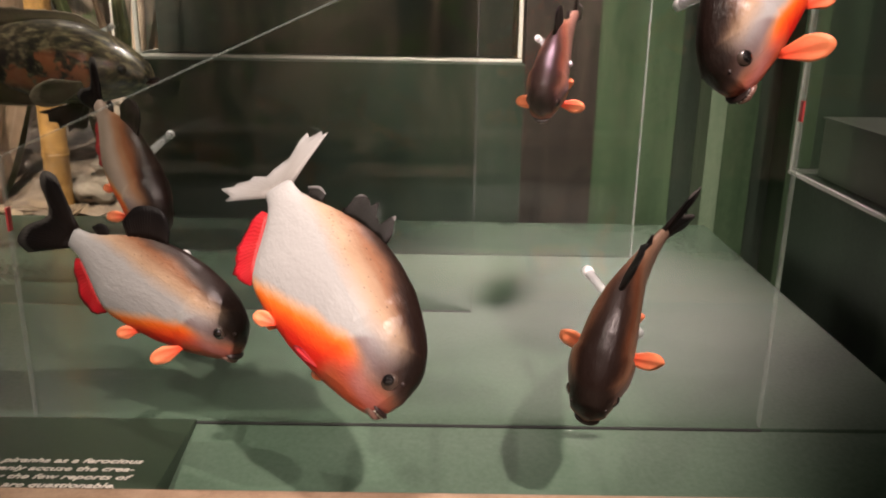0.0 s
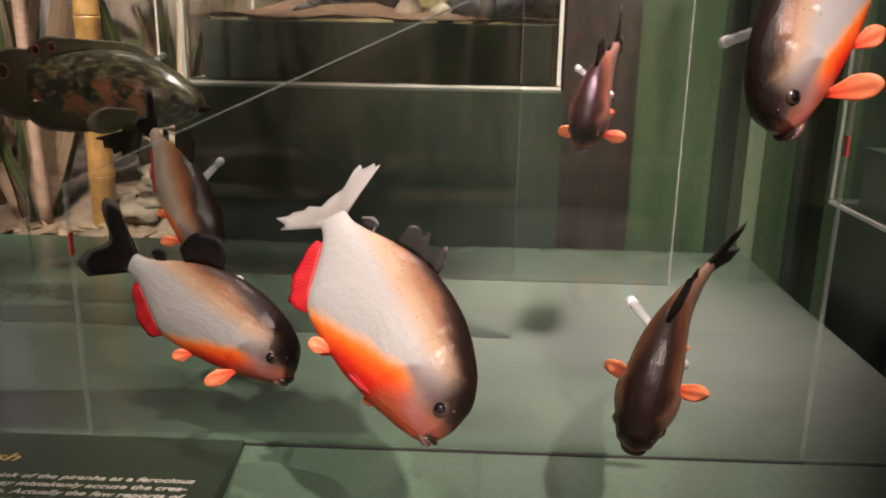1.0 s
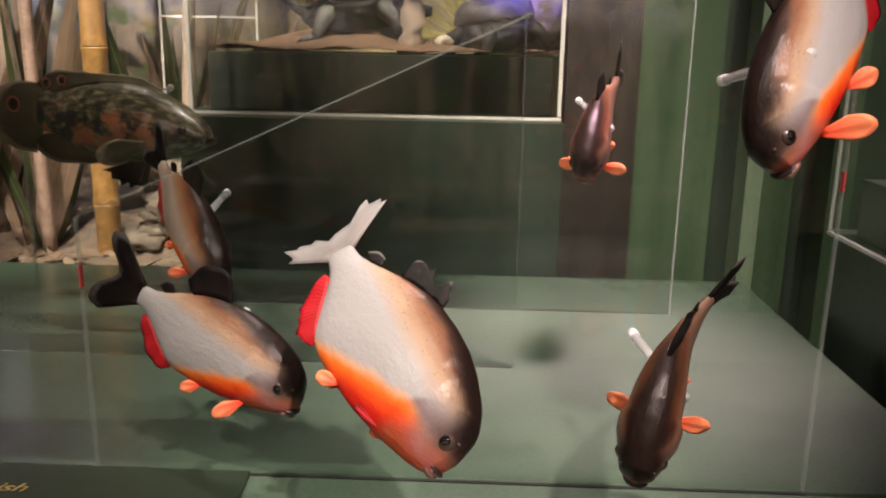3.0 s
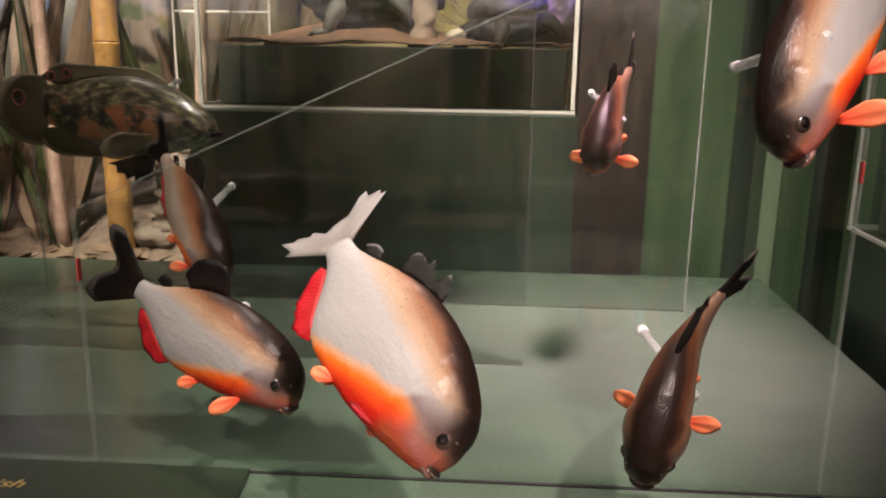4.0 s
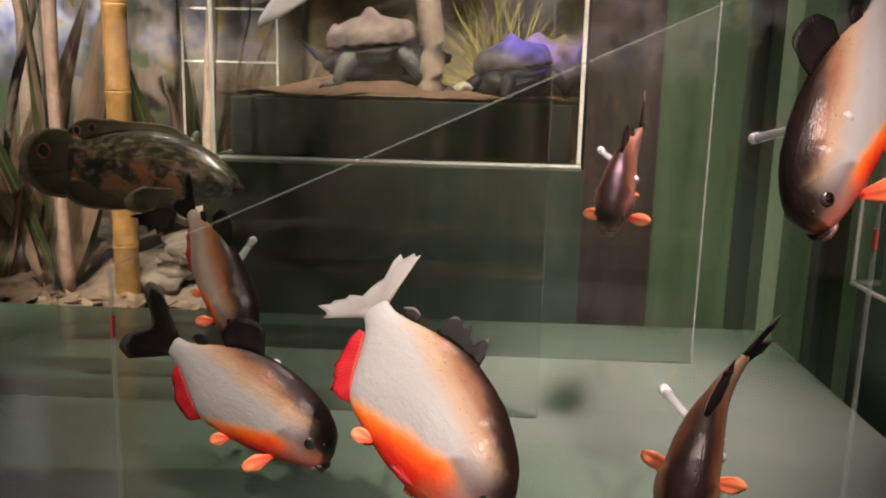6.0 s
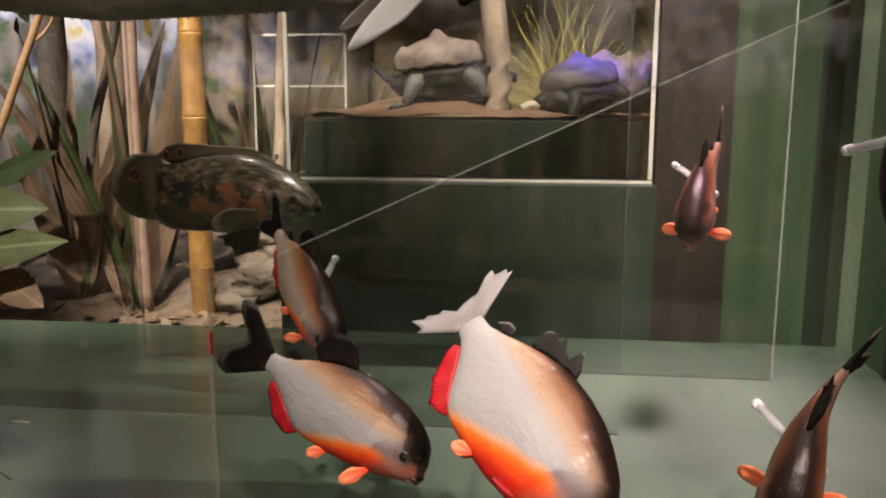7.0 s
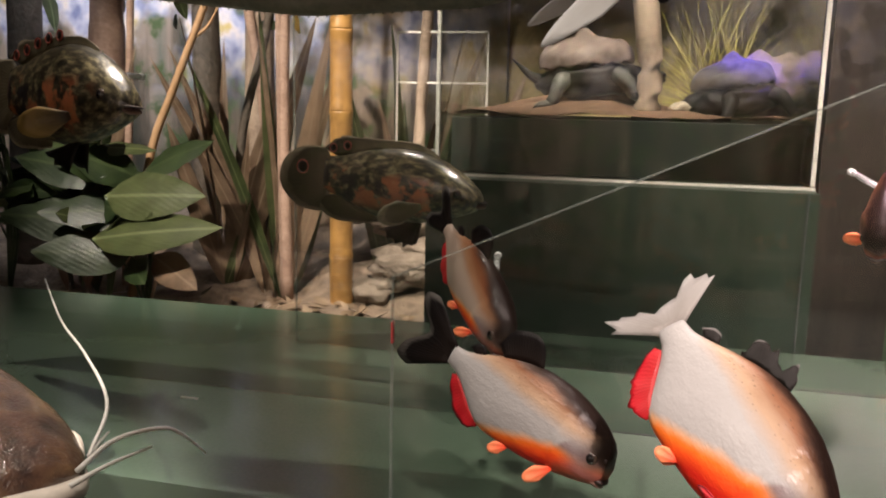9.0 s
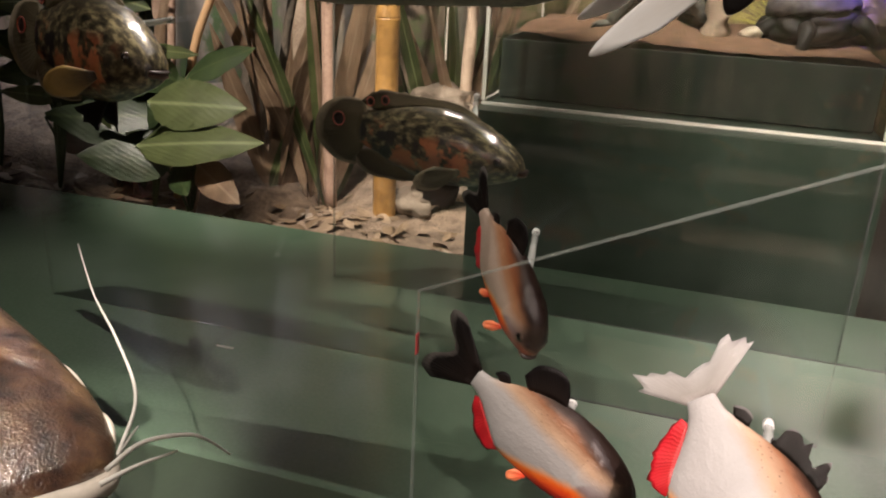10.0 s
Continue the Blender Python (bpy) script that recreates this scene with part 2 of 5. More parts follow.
M_TOOTH = paint("tooth_ivory", (0.55, 0.5, 0.42), (0.7, 0.66, 0.58), rough=0.35)
M_LIP = paint("lip_skin", (0.11, 0.055, 0.042), (0.20, 0.11, 0.085), 60, rough=0.4, coat=0.4)
M_RING_RED = paint("ocellus_red", (0.22, 0.03, 0.02), (0.36, 0.08, 0.05), 60, rough=0.4)
M_ROD = frosty("rod_acrylic", (0.62, 0.66, 0.64), 0.55, 0.2)
M_RODCAP = frosty("rod_cap", (0.78, 0.8, 0.78), 0.9, 0.4)
M_PANE = clear("acrylic_sheet")
M_EDGE = frosty("acrylic_edge", (0.55, 0.64, 0.58), 0.10, 0.35)
M_EDGE_UPRIGHT = frosty("acrylic_edge_upright", (0.55, 0.64, 0.58), 0.2, 0.35)
M_EDGE_FAINT = frosty("acrylic_edge_faint", (0.5, 0.6, 0.54), 0.045, 0.35)
M_EDGE_SIDE = frosty("acrylic_edge_side", (0.62, 0.66, 0.6), 0.6, 0.35)
M_EDGE_SOFT = frosty("acrylic_edge_soft", (0.6, 0.68, 0.62), 0.25, 0.35)
M_REFLECTION_RED = frosty("edge_reflection_red", (0.75, 0.08, 0.09), 0.8, 0.3)
M_DECK = paint("deck_green_paint", (0.056, 0.096, 0.0625), (0.094, 0.138, 0.100), 2.5, 0.22, 160, 0.05, 0.0006)
M_DECK_FRONT = paint("deck_front_paint", (0.062, 0.068, 0.058), (0.088, 0.094, 0.082), 3, 0.42, 160, 0.05, 0.0006)
M_LABEL = paint("label_green", (0.018, 0.032, 0.018), (0.028, 0.045, 0.027), 4, 0.4, 160, 0.04, 0.0005)
M_SLOT = paint("slot_black", (0.008, 0.01, 0.009), (0.014, 0.016, 0.014), rough=0.7)
M_TEXT = paint("lettering_cream", (0.55, 0.52, 0.46), (0.68, 0.64, 0.56), 60, rough=0.6)
M_GOLD = paint("lettering_gold", (0.50, 0.33, 0.10), (0.64, 0.45, 0.17), 60, rough=0.45)
M_SILL = paint("sill_wood", (0.20, 0.13, 0.08), (0.36, 0.25, 0.17), 30, 0.4, 220, 0.2, 0.001, coat=0.2)
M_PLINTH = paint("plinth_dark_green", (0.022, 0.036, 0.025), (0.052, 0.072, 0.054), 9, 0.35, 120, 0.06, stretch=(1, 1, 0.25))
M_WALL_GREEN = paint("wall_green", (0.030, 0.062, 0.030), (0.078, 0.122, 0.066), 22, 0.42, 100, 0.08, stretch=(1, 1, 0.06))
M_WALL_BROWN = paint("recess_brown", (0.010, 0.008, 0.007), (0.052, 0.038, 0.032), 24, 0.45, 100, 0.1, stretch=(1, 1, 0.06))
M_WALL_DARK = paint("room_wall_dark", (0.03, 0.032, 0.028), (0.05, 0.052, 0.046), 2, 0.7, 60, 0.1)
M_CEIL = paint("ceiling_black", (0.02, 0.02, 0.02), (0.035, 0.035, 0.033), 2, 0.8, 50, 0.1)
M_FLOOR = paint("room_carpet", (0.035, 0.032, 0.03), (0.07, 0.062, 0.055), 5, 0.9, 200, 0.3, 0.003)


# ---- builders ----
def part(name, bm, material, parent=None, label="", smooth=True):
    me = bpy.data.meshes.new(name)
    bm.to_mesh(me)
    bm.free()
    me.materials.append(material)
    if smooth:
        me.polygons.foreach_set("use_smooth", [True] * len(me.polygons))
    ob = new(name, me)
    if parent is not None:
        ob.parent = parent
    if label:
        tagged(ob, label)
    return ob


def thing(name, label, category, at=(0, 0, 0), m=None, group="", kind=""):
    ob = new(name)
    ob.empty_display_size = 0.05
    ob.matrix_world = m if m is not None else Matrix.Translation(at)
    return tagged(ob, label, category, group, kind)


def box(x0, x1, y0, y1, z0, z1, bevel=0.0):
    bm = bmesh.new()
    bmesh.ops.create_cube(bm, size=1.0, matrix=Matrix.Translation(((x0 + x1) / 2, (y0 + y1) / 2, (z0 + z1) / 2)) @ Matrix.Diagonal((x1 - x0, y1 - y0, z1 - z0, 1)))
    if bevel:
        bmesh.ops.bevel(bm, geom=bm.edges[:], offset=bevel, segments=2, affect="EDGES", profile=0.6)
    return bm


def prism(outline, axis, lo, hi):
    """A flat outline (2D points) drawn out along an axis."""
    bm = bmesh.new()

    def at(p, d):
        v = list(p)
        v.insert(axis, d)
        return bm.verts.new(v)

    a, b = [at(p, lo) for p in outline], [at(p, hi) for p in outline]
    bm.faces.new(a)
    bm.faces.new(b[::-1])
    for i in range(len(a)):
        j = (i + 1) % len(a)
        bm.faces.new((a[j], a[i], b[i], b[j]))
    bmesh.ops.recalc_face_normals(bm, faces=bm.faces[:])
    return bm


def tube(points, radii, sides=10, cap=True, flat=1.0, bm=None):
    """A round sweep along points, with a radius at each."""
    bm = bm or bmesh.new()
    pts = [Vector(p) for p in points]
    rings = []
    for i, p in enumerate(pts):
        d = (pts[min(i + 1, len(pts) - 1)] - pts[max(i - 1, 0)]).normalized()
        side = d.cross(Vector((0, 0, 1)))
        side = side.normalized() if side.length > 0.05 else Vector((1, 0, 0))
        up = side.cross(d).normalized()
        r = radii[i] if hasattr(radii, "__len__") else radii
        rings.append([bm.verts.new(p + r * (math.cos(a) * side + math.sin(a) * flat * up)) for a in (2 * math.pi * k / sides for k in range(sides))])
    for a, b in zip(rings, rings[1:]):
        for k in range(sides):
            bm.faces.new((a[k], a[(k + 1) % sides], b[(k + 1) % sides], b[k]))
    if cap:
        bm.faces.new(rings[0][::-1])
        bm.faces.new(rings[-1])
    return bm


def curve_points(points, n):
    """A smooth line through points (Catmull-Rom)."""
    p = [Vector(q) for q in points]
    p = [2 * p[0] - p[1]] + p + [2 * p[-1] - p[-2]]
    out = []
    for k in range(n):
        u = k / (n - 1) * (len(p) - 3)
        i = min(int(u), len(p) - 4)
        t = u - i
        a, b, c, d = p[i : i + 4]
        out.append(0.5 * (2 * b + (c - a) * t + (2 * a - 5 * b + 4 * c - d) * t * t + (3 * b - a - 3 * c + d) * t ** 3))
    return out


def blob(centre, radii, sub=3, rough=0.0, scale=3.0, seed=0):
    bm = bmesh.new()
    bmesh.ops.create_icosphere(bm, subdivisions=sub, radius=1.0)
    for v in bm.verts:
        k = 1 + rough * noise.noise(v.co * scale + Vector((seed * 3.7, seed, -seed)))
        v.co = Vector((v.co.x * radii[0], v.co.y * radii[1], v.co.z * radii[2])) * k + Vector(centre)
    return bm


def fin(base, tip, thick=0.003, rays=12, steps=5, wave=0.0, ragged=0.0, axis=Vector((0, 1, 0)), seed=0):
    """A fin between a base line and a tip line, thin at its tip, with UVs along and across it."""
    bm = bmesh.new()
    uv = bm.loops.layers.uv.new("uv")
    rnd = random.Random(seed)
    b, t = curve_points(base, rays), curve_points(tip, rays)
    cuts = [1 - ragged * rnd.random() for _ in range(rays)]
    coords = {}
    sheets = []
    for sgn in (1, -1):
        grid = []
        for i in range(rays):
            cut = cuts[i]
            row = []
            for j in range(steps):
                f = j / (steps - 1) * cut
                p = b[i].lerp(t[i], f)
                w = thick * (1 - 0.8 * f) * (0.25 if i in (0, rays - 1) else 1.0)
                p = p + axis * (sgn * w * 0.5 * (1 + 0.35 * (i % 2)) + wave * math.sin(i * 1.1) * f)
                v = bm.verts.new(p)
                coords[v] = (i / (rays - 1), f)
                row.append(v)
            grid.append(row)
        sheets.append(grid)
        for i in range(rays - 1):
            for j in range(steps - 1):
                q = (grid[i][j], grid[i + 1][j], grid[i + 1][j + 1], grid[i][j + 1])
                bm.faces.new(q if sgn == 1 else q[::-1])
    a, c = sheets
    loop = [(i, 0) for i in range(rays)] + [(rays - 1, j) for j in range(1, steps)] + [(i, steps - 1) for i in range(rays - 2, -1, -1)] + [(0, j) for j in range(steps - 2, 0, -1)]
    for (i, j), (k, l) in zip(loop, loop[1:] + loop[:1]):
        bm.faces.new((a[k][l], a[i][j], c[i][j], c[k][l]))
    bmesh.ops.recalc_face_normals(bm, faces=bm.faces[:])
    for f in bm.faces:
        for lo in f.loops:
            lo[uv].uv = coords[lo.vert]
    return bm


def ease(xs, ys, n=240, passes=6):
    """A soft line through a table of values."""
    s = np.linspace(0, 1, n)
    v = np.interp(s, xs, ys)
    for _ in range(passes):
        v[1:-1] = (v[:-2] + 2 * v[1:-1] + v[2:]) / 4
    return lambda q: float(np.interp(q, s, v))


class Shape:
    """A fish's body in its own axes: x ahead, z to the back; length L from snout to tail base, snout at 0, tail base at -L."""

    def __init__(self, L, top, bottom, width, bend=0.0, power=1.0):
        self.L, self.bend, self.power = L, bend, power
        self.top, self.bottom, self.width = ease(*top), ease(*bottom), ease(*width)

    def off(self, s):
        return self.bend * self.L * max(0.0, s - 0.5) ** 2 * 4

    def at(self, s, h, side=0.0):
        """A point of the body: s from snout to tail, h from belly (-1) to back (1), side -1 or 1 for a flank."""
        t, b, w = self.top(s), self.bottom(s), self.width(s)
        z = (t + b) / 2 + h * (t - b) / 2
        y = side * w * max(0.0, 1 - abs(h) ** 2.0) ** (0.5 * self.power)
        return Vector((-s * self.L, y * self.L + self.off(s), z * self.L))

    def body(self, stations=84, ring=36, gill=0.0):
        bm = bmesh.new()
        rings = []
        for i in range(stations):
            u = i / (stations - 1)
            s = 0.004 + 0.996 * (u ** 1.6)
            close = min(1.0, math.sqrt(max(0.0, s / 0.035))) if s < 0.035 else 1.0
            row = []
            for k in range(ring):
                a = 2 * math.pi * k / ring
                edge = 0.305 - 0.055 * math.sin(a) ** 2
                g = 1 + gill * (0.5 - 0.5 * math.tanh((s - edge) * 130)) * math.exp(-((s - 0.25) / 0.10) ** 2) * max(0.0, 1 - math.sin(a) ** 4)
                t, b, w = self.top(s), self.bottom(s), self.width(s) * g
                zc, hz = (t + b) / 2, (t - b) / 2
                c, d = math.cos(a), math.sin(a)
                y = w * math.copysign(abs(c) ** self.power, c) * close
                z = zc + hz * d * (0.35 + 0.65 * close)
                row.append(bm.verts.new((-s * self.L, y * self.L + self.off(s), z * self.L)))
            rings.append(row)
        for a, b in zip(rings, rings[1:]):
            for k in range(ring):
                bm.faces.new((a[k], b[k], b[(k + 1) % ring], a[(k + 1) % ring]))
        bm.faces.new(rings[0])
        bm.faces.new(rings[-1][::-1])
        bmesh.ops.recalc_face_normals(bm, faces=bm.faces[:])
        return bm


def stance(snout, tail, up):
    """The pose of a fish whose snout and tail base lie at two places, its back towards up."""
    s, t, u = Vector(snout), Vector(tail), Vector(up)
    x = (s - t).normalized()
    z = (u - u.dot(x) * x).normalized()
    y = z.cross(x)
    m = Matrix((x, y, z)).transposed().to_4x4()
    return Matrix.Translation(s) @ m, (s - t).length


# ---- the deck, its acrylic sheets and the room ----
DECK = 0.90


def structure(name, bm, material, label, smooth=False):
    return tagged(part(name, bm, material, None, label, smooth), label, kind="structure")


structure("floor", box(-5, 4, -3.5, 5, -0.1, 0.0), M_FLOOR, "dark carpeted museum floor")
structure("ceiling", box(-5, 4, -3.5, 5, 7.5, 7.6), M_CEIL, "black painted gallery ceiling")
structure("wall_south", box(-5, 4, -3.7, -3.5, 0, 7.5), M_WALL_DARK, "dark gallery wall behind the visitor")
structure("wall_west", box(-5.2, -5, -3.5, 5, 0, 7.5), M_WALL_DARK, "dark gallery side wall")
structure("wall_east", box(4, 4.2, -3.5, 5, 0, 7.5), M_WALL_DARK, "dark gallery side wall")
structure("wall_north", box(-5, 4, 5, 5.2, 0, 7.5), M_WALL_DARK, "dark gallery far wall")

structure("deck", box(-2.6, 0.632, 0.916, 1.868, 0.80, DECK, 0.002), M_DECK, "grey-green painted display deck with fine slots")
structure("deck_base", box(-2.55, 0.60, 0.70, 1.86, 0.0, 0.799), M_PLINTH, "dark green base under the display deck")
# The fore part right of the label falls away towards the viewer.
structure("deck_apron", prism([(0.912, DECK - 0.003), (0.70, 0.862), (0.70, 0.80), (0.912, 0.80)], 0, -0.272, 0.632), M_DECK, "pale grey-green sloping apron before the deck")
label_board = thing("label_board", "dark green label board with cream italic lettering", "label board", (-0.8, 0.8, DECK))
part("board", box(-0.9, 0.528, -0.1, 0.115, -0.09, 0.002, 0.001), M_LABEL, label_board, smooth=False)
structure("parapet", box(-2.6, 0.9, 0.50, 0.635, 0.0, 0.955), M_PLINTH, "dark green parapet below the sill")
structure("sill", box(-2.6, 0.9, 0.47, 0.64, 0.956, 0.986, 0.004), M_SILL, "worn brown wooden sill with a pale edge")
structure("deck_slot_front", box(-0.272, 0.412, 0.9115, 0.9165, DECK - 0.02, DECK - 0.0015), M_SLOT, "narrow black slot that holds an acrylic sheet")


def lettering(text, x, y, size, material, parent, align="RIGHT", wide=1.38, shear=0.28):
    cu = bpy.data.curves.new("lettering", "FONT")
    cu.body, cu.size, cu.align_x, cu.shear, cu.extrude = text, size, align, shear, 0.0003
    cu.offset = size * 0.009
    ob = new("lettering", cu)
    bpy.context.view_layer.update()
    me = bpy.data.meshes.new_from_object(ob.evaluated_get(bpy.context.evaluated_depsgraph_get()))
    bpy.data.objects.remove(ob)
    me.materials.clear()
    me.materials.append(material)
    out = new("lettering", me)
    out.parent = parent
    out.location, out.scale = (x, y, 0.0028), (wide, 1, 1)
    return out


for k, (line, right) in enumerate((("think of the piranha as a ferocious", -0.303), ("they mistakenly accuse the crea-", -0.306), ("ture. Actually the few reports of", -0.307), ("on human beings are questionable.", -0.314))):
    lettering(line, right + 0.8, 0.8125 - 0.0158 * k - 0.8, 0.0125, M_TEXT, label_board)
lettering("ish", -0.524 + 0.8, 0.847 - 0.8, 0.025, M_GOLD, label_board)

name_strip = thing("name_strip", "tiny cream caption strip on the green deck", "caption", (-0.945, 1.226, DECK))
for k in range(5):
    part("mark", box(-0.017 + 0.007 * k, -0.0115 + 0.007 * k, -0.003, 0.003, 0.0003, 0.001), M_TEXT, name_strip, smooth=False)


def sheet(name, x0, x1, y, z0, top, label, bright=M_EDGE, thick=0.006):
    """A standing acrylic sheet with its two cut edges and, where it slopes, its top edge. top: heights at x0 and x1."""
    ob = thing(name, label, "acrylic sheet", ((x0 + x1) / 2, y, z0), group="standing acrylic sheets")
    cx = (x0 + x1) / 2
    h0, h1 = top[0] - z0, top[1] - z0
    a, b = x0 - cx, x1 - cx
    pane = part("pane", prism([(a, 0), (b, 0), (b, h1), (a, h0)], 1, -thick / 2, thick / 2), M_PANE, ob, smooth=False)
    e = 0.0014
    for x, h in ((a, h0), (b, h1)):
        part("cut_edge", box(x - e, x + e, -thick / 2 - 0.0004, thick / 2 + 0.0004, 0, h), M_EDGE_UPRIGHT if bright is M_EDGE else bright, ob, smooth=False)
    d = Vector((b - a, h1 - h0)).normalized()
    nrm = Vector((-d.y, d.x)) * 0.0011
    part("top_edge", prism([(a - nrm.x, h0 - nrm.y), (b - nrm.x, h1 - nrm.y), (b + nrm.x, h1 + nrm.y), (a + nrm.x, h0 + nrm.y)], 1, -thick / 2 - 0.0006, thick / 2 + 0.0006), bright, ob, smooth=False)
    return ob


front_sheet = sheet("acrylic_sheet", -0.468, 0.410, 0.920, DECK - 0.0008, (1.219, 1.619), "clear acrylic sheet with a slanting top edge standing on the deck")
sheet("acrylic_sheet", -1.395, 0.072, 1.297, DECK + 0.0005, (2.0, 2.0), "tall clear acrylic sheet standing across the deck", M_EDGE_FAINT)
sheet("acrylic_sheet", -0.908, 0.405, 1.615, DECK + 0.0005, (2.0, 2.0), "tall clear acrylic sheet near the back of the deck", M_EDGE_SOFT)
# Red reflections on the cut edges, put in as small coloured pieces.
part("edge_reflection", box(-0.4396, -0.4376, -0.0042, 0.0042, 0.235, 0.262), M_REFLECTION_RED, front_sheet, smooth=False)
part("edge_reflection", box(0.4376, 0.4398, -0.0042, 0.0042, 0.372, 0.394), M_REFLECTION_RED, front_sheet, smooth=False)
for x0, x1, y in ((-0.36, 0.072, 1.2915), (-0.62, 0.405, 1.6095)):
    structure("deck_slot", box(x0, x1, y - 0.0028, y + 0.0012, DECK - 0.01, DECK + 0.0008), M_SLOT, "narrow dark slot line in the deck")


# ---- fishes ----
PIRANHA = dict(
    top=([0, 0.02, 0.06, 0.12, 0.165, 0.25, 0.34, 0.45, 0.55, 0.62, 0.70, 0.78, 0.86, 0.93, 1.0], [0.03, 0.085, 0.142, 0.19, 0.212, 0.243, 0.264, 0.268, 0.258, 0.24, 0.205, 0.158, 0.108, 0.068, 0.058]),
    bottom=([0, 0.02, 0.06, 0.12, 0.23, 0.4, 0.55, 0.66, 0.715, 0.77, 0.83, 0.89, 0.94, 1.0], [-0.07, -0.10, -0.132, -0.162, -0.205, -0.252, -0.27, -0.274, -0.264, -0.222, -0.165, -0.11, -0.076, -0.06]),
    width=([0, 0.03, 0.1, 0.2, 0.3, 0.45, 0.6, 0.75, 0.9, 1.0], [0.045, 0.068, 0.092, 0.112, 0.116, 0.106, 0.084, 0.054, 0.034, 0.024]))


def rod(fish, m, start, end, r=0.0055):
    """A clear mounting rod from the fish to the sheet behind it."""
    inv = m.inverted()
    a, b = inv @ Vector(start), inv @ Vector(end)
    ob = part("mounting_rod", tube([a, a.lerp(b, 0.5), b], r, 12), M_ROD, fish, "clear acrylic mounting rod")
    part("rod_end", tube([a.lerp(b, 0.93), a.lerp(b, 1.0)], r * 1.12, 12), M_RODCAP, ob, "frosted rod end")


def eyes(fish, sh, s, h, r, sides=(-1, 1), ring=M_EYE_RING):
    for side in sides:
        c = sh.at(s, h, side)
        c.y -= side * r * 0.35
        eye = part("eye", blob(c, (r, r * 0.62, r), 3), ring, fish, "glossy dark glass eye")
        part("pupil", blob(c + Vector((0.02 * r, side * r * 0.28, 0)), (r * 0.68, r * 0.45, r * 0.68), 3), M_EYE, eye)


def paddle(fish, name, root, out, back, length, width, material, thick=0.0035, label=""):
    """An oval paired fin from root along out; back: the way its hind edge faces."""
    out, back = Vector(out).normalized(), Vector(back)
    back = (back - back.dot(out) * out).normalized()
    root = Vector(root)
    base = [root - back * width * 0.12, root, root + back * width * 0.12]
    tips = []
    for k in range(9):
        a = math.pi * (k / 8 - 0.5)
        tips.append(root + out * length * (0.55 + 0.45 * math.cos(a) if abs(a) < 1.5 else 0.5) + back * width * 0.5 * math.sin(a))
    return part(name, fin(base, tips, thick, 13, 7, axis=out.cross(back), wave=0.0008), material, fish, label)


def piranha(snout, tail, up, label, bend=0.0, turn=0.0, tail_mat=M_FIN_BLACK, dorsal_mat=M_FIN_DARK, ragged=0.0, fold=0.0, spread=1.0, rise=1.0, deep=1.0, pressed=0, fat=1.0, wide=0.0, fins=1.0, gape=0.012, skin=M_SKIN, crest=1.0, girth=1.0, breast=0.25, hip=0.50, sight=0.115, seed=0):
    m, L = stance(snout, tail, up)
    m, L = stance(Vector(snout) + m.to_3x3() @ Vector((0.01 * L, 0, 0.055 * L)), tail, up)
    fish = thing("piranha_model", label, "fish model", m=m, group="mounted piranha models")
    top, bot = (PIRANHA[k] for k in ("top", "bottom"))
    sh = Shape(L, (top[0], [v * deep for v in top[1]]), (bot[0], [v * deep for v in bot[1]]), (PIRANHA["width"][0], [v * girth for v in PIRANHA["width"][1]]), bend)
    part("body", sh.body(gill=0.13), skin, fish)

    def mid(s, h, lift=0.0, aft=0.0):
        p = sh.at(s, h)
        return p + Vector((-aft * L, 0, lift * L))

    # Tail fin: two lobes that meet in a notch, turned aside with the bend.
    c = sh.at(1.0, 0)
    aim = Vector((-math.cos(turn), math.sin(turn), 0))
    base = [sh.at(0.985, 0.9) , sh.at(1.0, 0.4), sh.at(1.0, -0.4), sh.at(0.985, -0.9)]
    far = lambda f, h: c + aim * f * L + Vector((0, 0, h * L))  # noqa: E731
    tips = [far(0.17 * fat, 0.225 * spread * rise), far(0.235 * fat, 0.205 * spread * rise), far(0.225 * fat, 0.12 * spread * rise), far(0.14 * fat, 0.012), far(0.225 * fat, -0.11 * spread), far(0.235 * fat, -0.19 * spread), far(0.17 * fat, -0.21 * spread)]
    part("tail_fin", fin(base, tips, 0.02 * L, 19, 6, wave=0.004 * L, ragged=ragged, axis=aim.cross(Vector((0, 0, 1))), seed=seed), tail_mat, fish, "torn pale forked tail fin" if tail_mat is M_FIN_PALE else "dark smoky forked tail fin")
    # Dorsal fin, small adipose fin, red anal fin.
    lean = Vector((0, fold * L, 0))
    db = [mid(s, 0.985) for s in (0.54, 0.60, 0.67, 0.75)]
    dt = [mid(0.555, 1, 0.06 * crest, 0.01) + lean * 0.5, mid(0.60, 1, 0.13 * crest, 0.02) + lean, mid(0.655, 1, 0.145 * crest, 0.04) + lean, mid(0.71, 1, 0.12 * crest, 0.06) + lean, mid(0.76, 1, 0.05 * crest, 0.04)]
    part("dorsal_fin", fin(db, dt, 0.02 * L, 17, 6, ragged=min(0.75, ragged * 2.2), wave=0.003 * L, seed=seed + 1), dorsal_mat, fish, "dark dorsal fin")
    ab = [mid(s, 0.96) for s in (0.83, 0.86, 0.89)]
    at = [mid(0.84, 1, 0.035, 0.02), mid(0.87, 1, 0.045, 0.03), mid(0.9, 1, 0.02, 0.03)]
    part("adipose_fin", fin(ab, at, 0.014 * L, 7, 4, seed=seed), dorsal_mat, fish)
    nb = [mid(s, -0.95) for s in (0.70, 0.755, 0.80, 0.85, 0.92)]
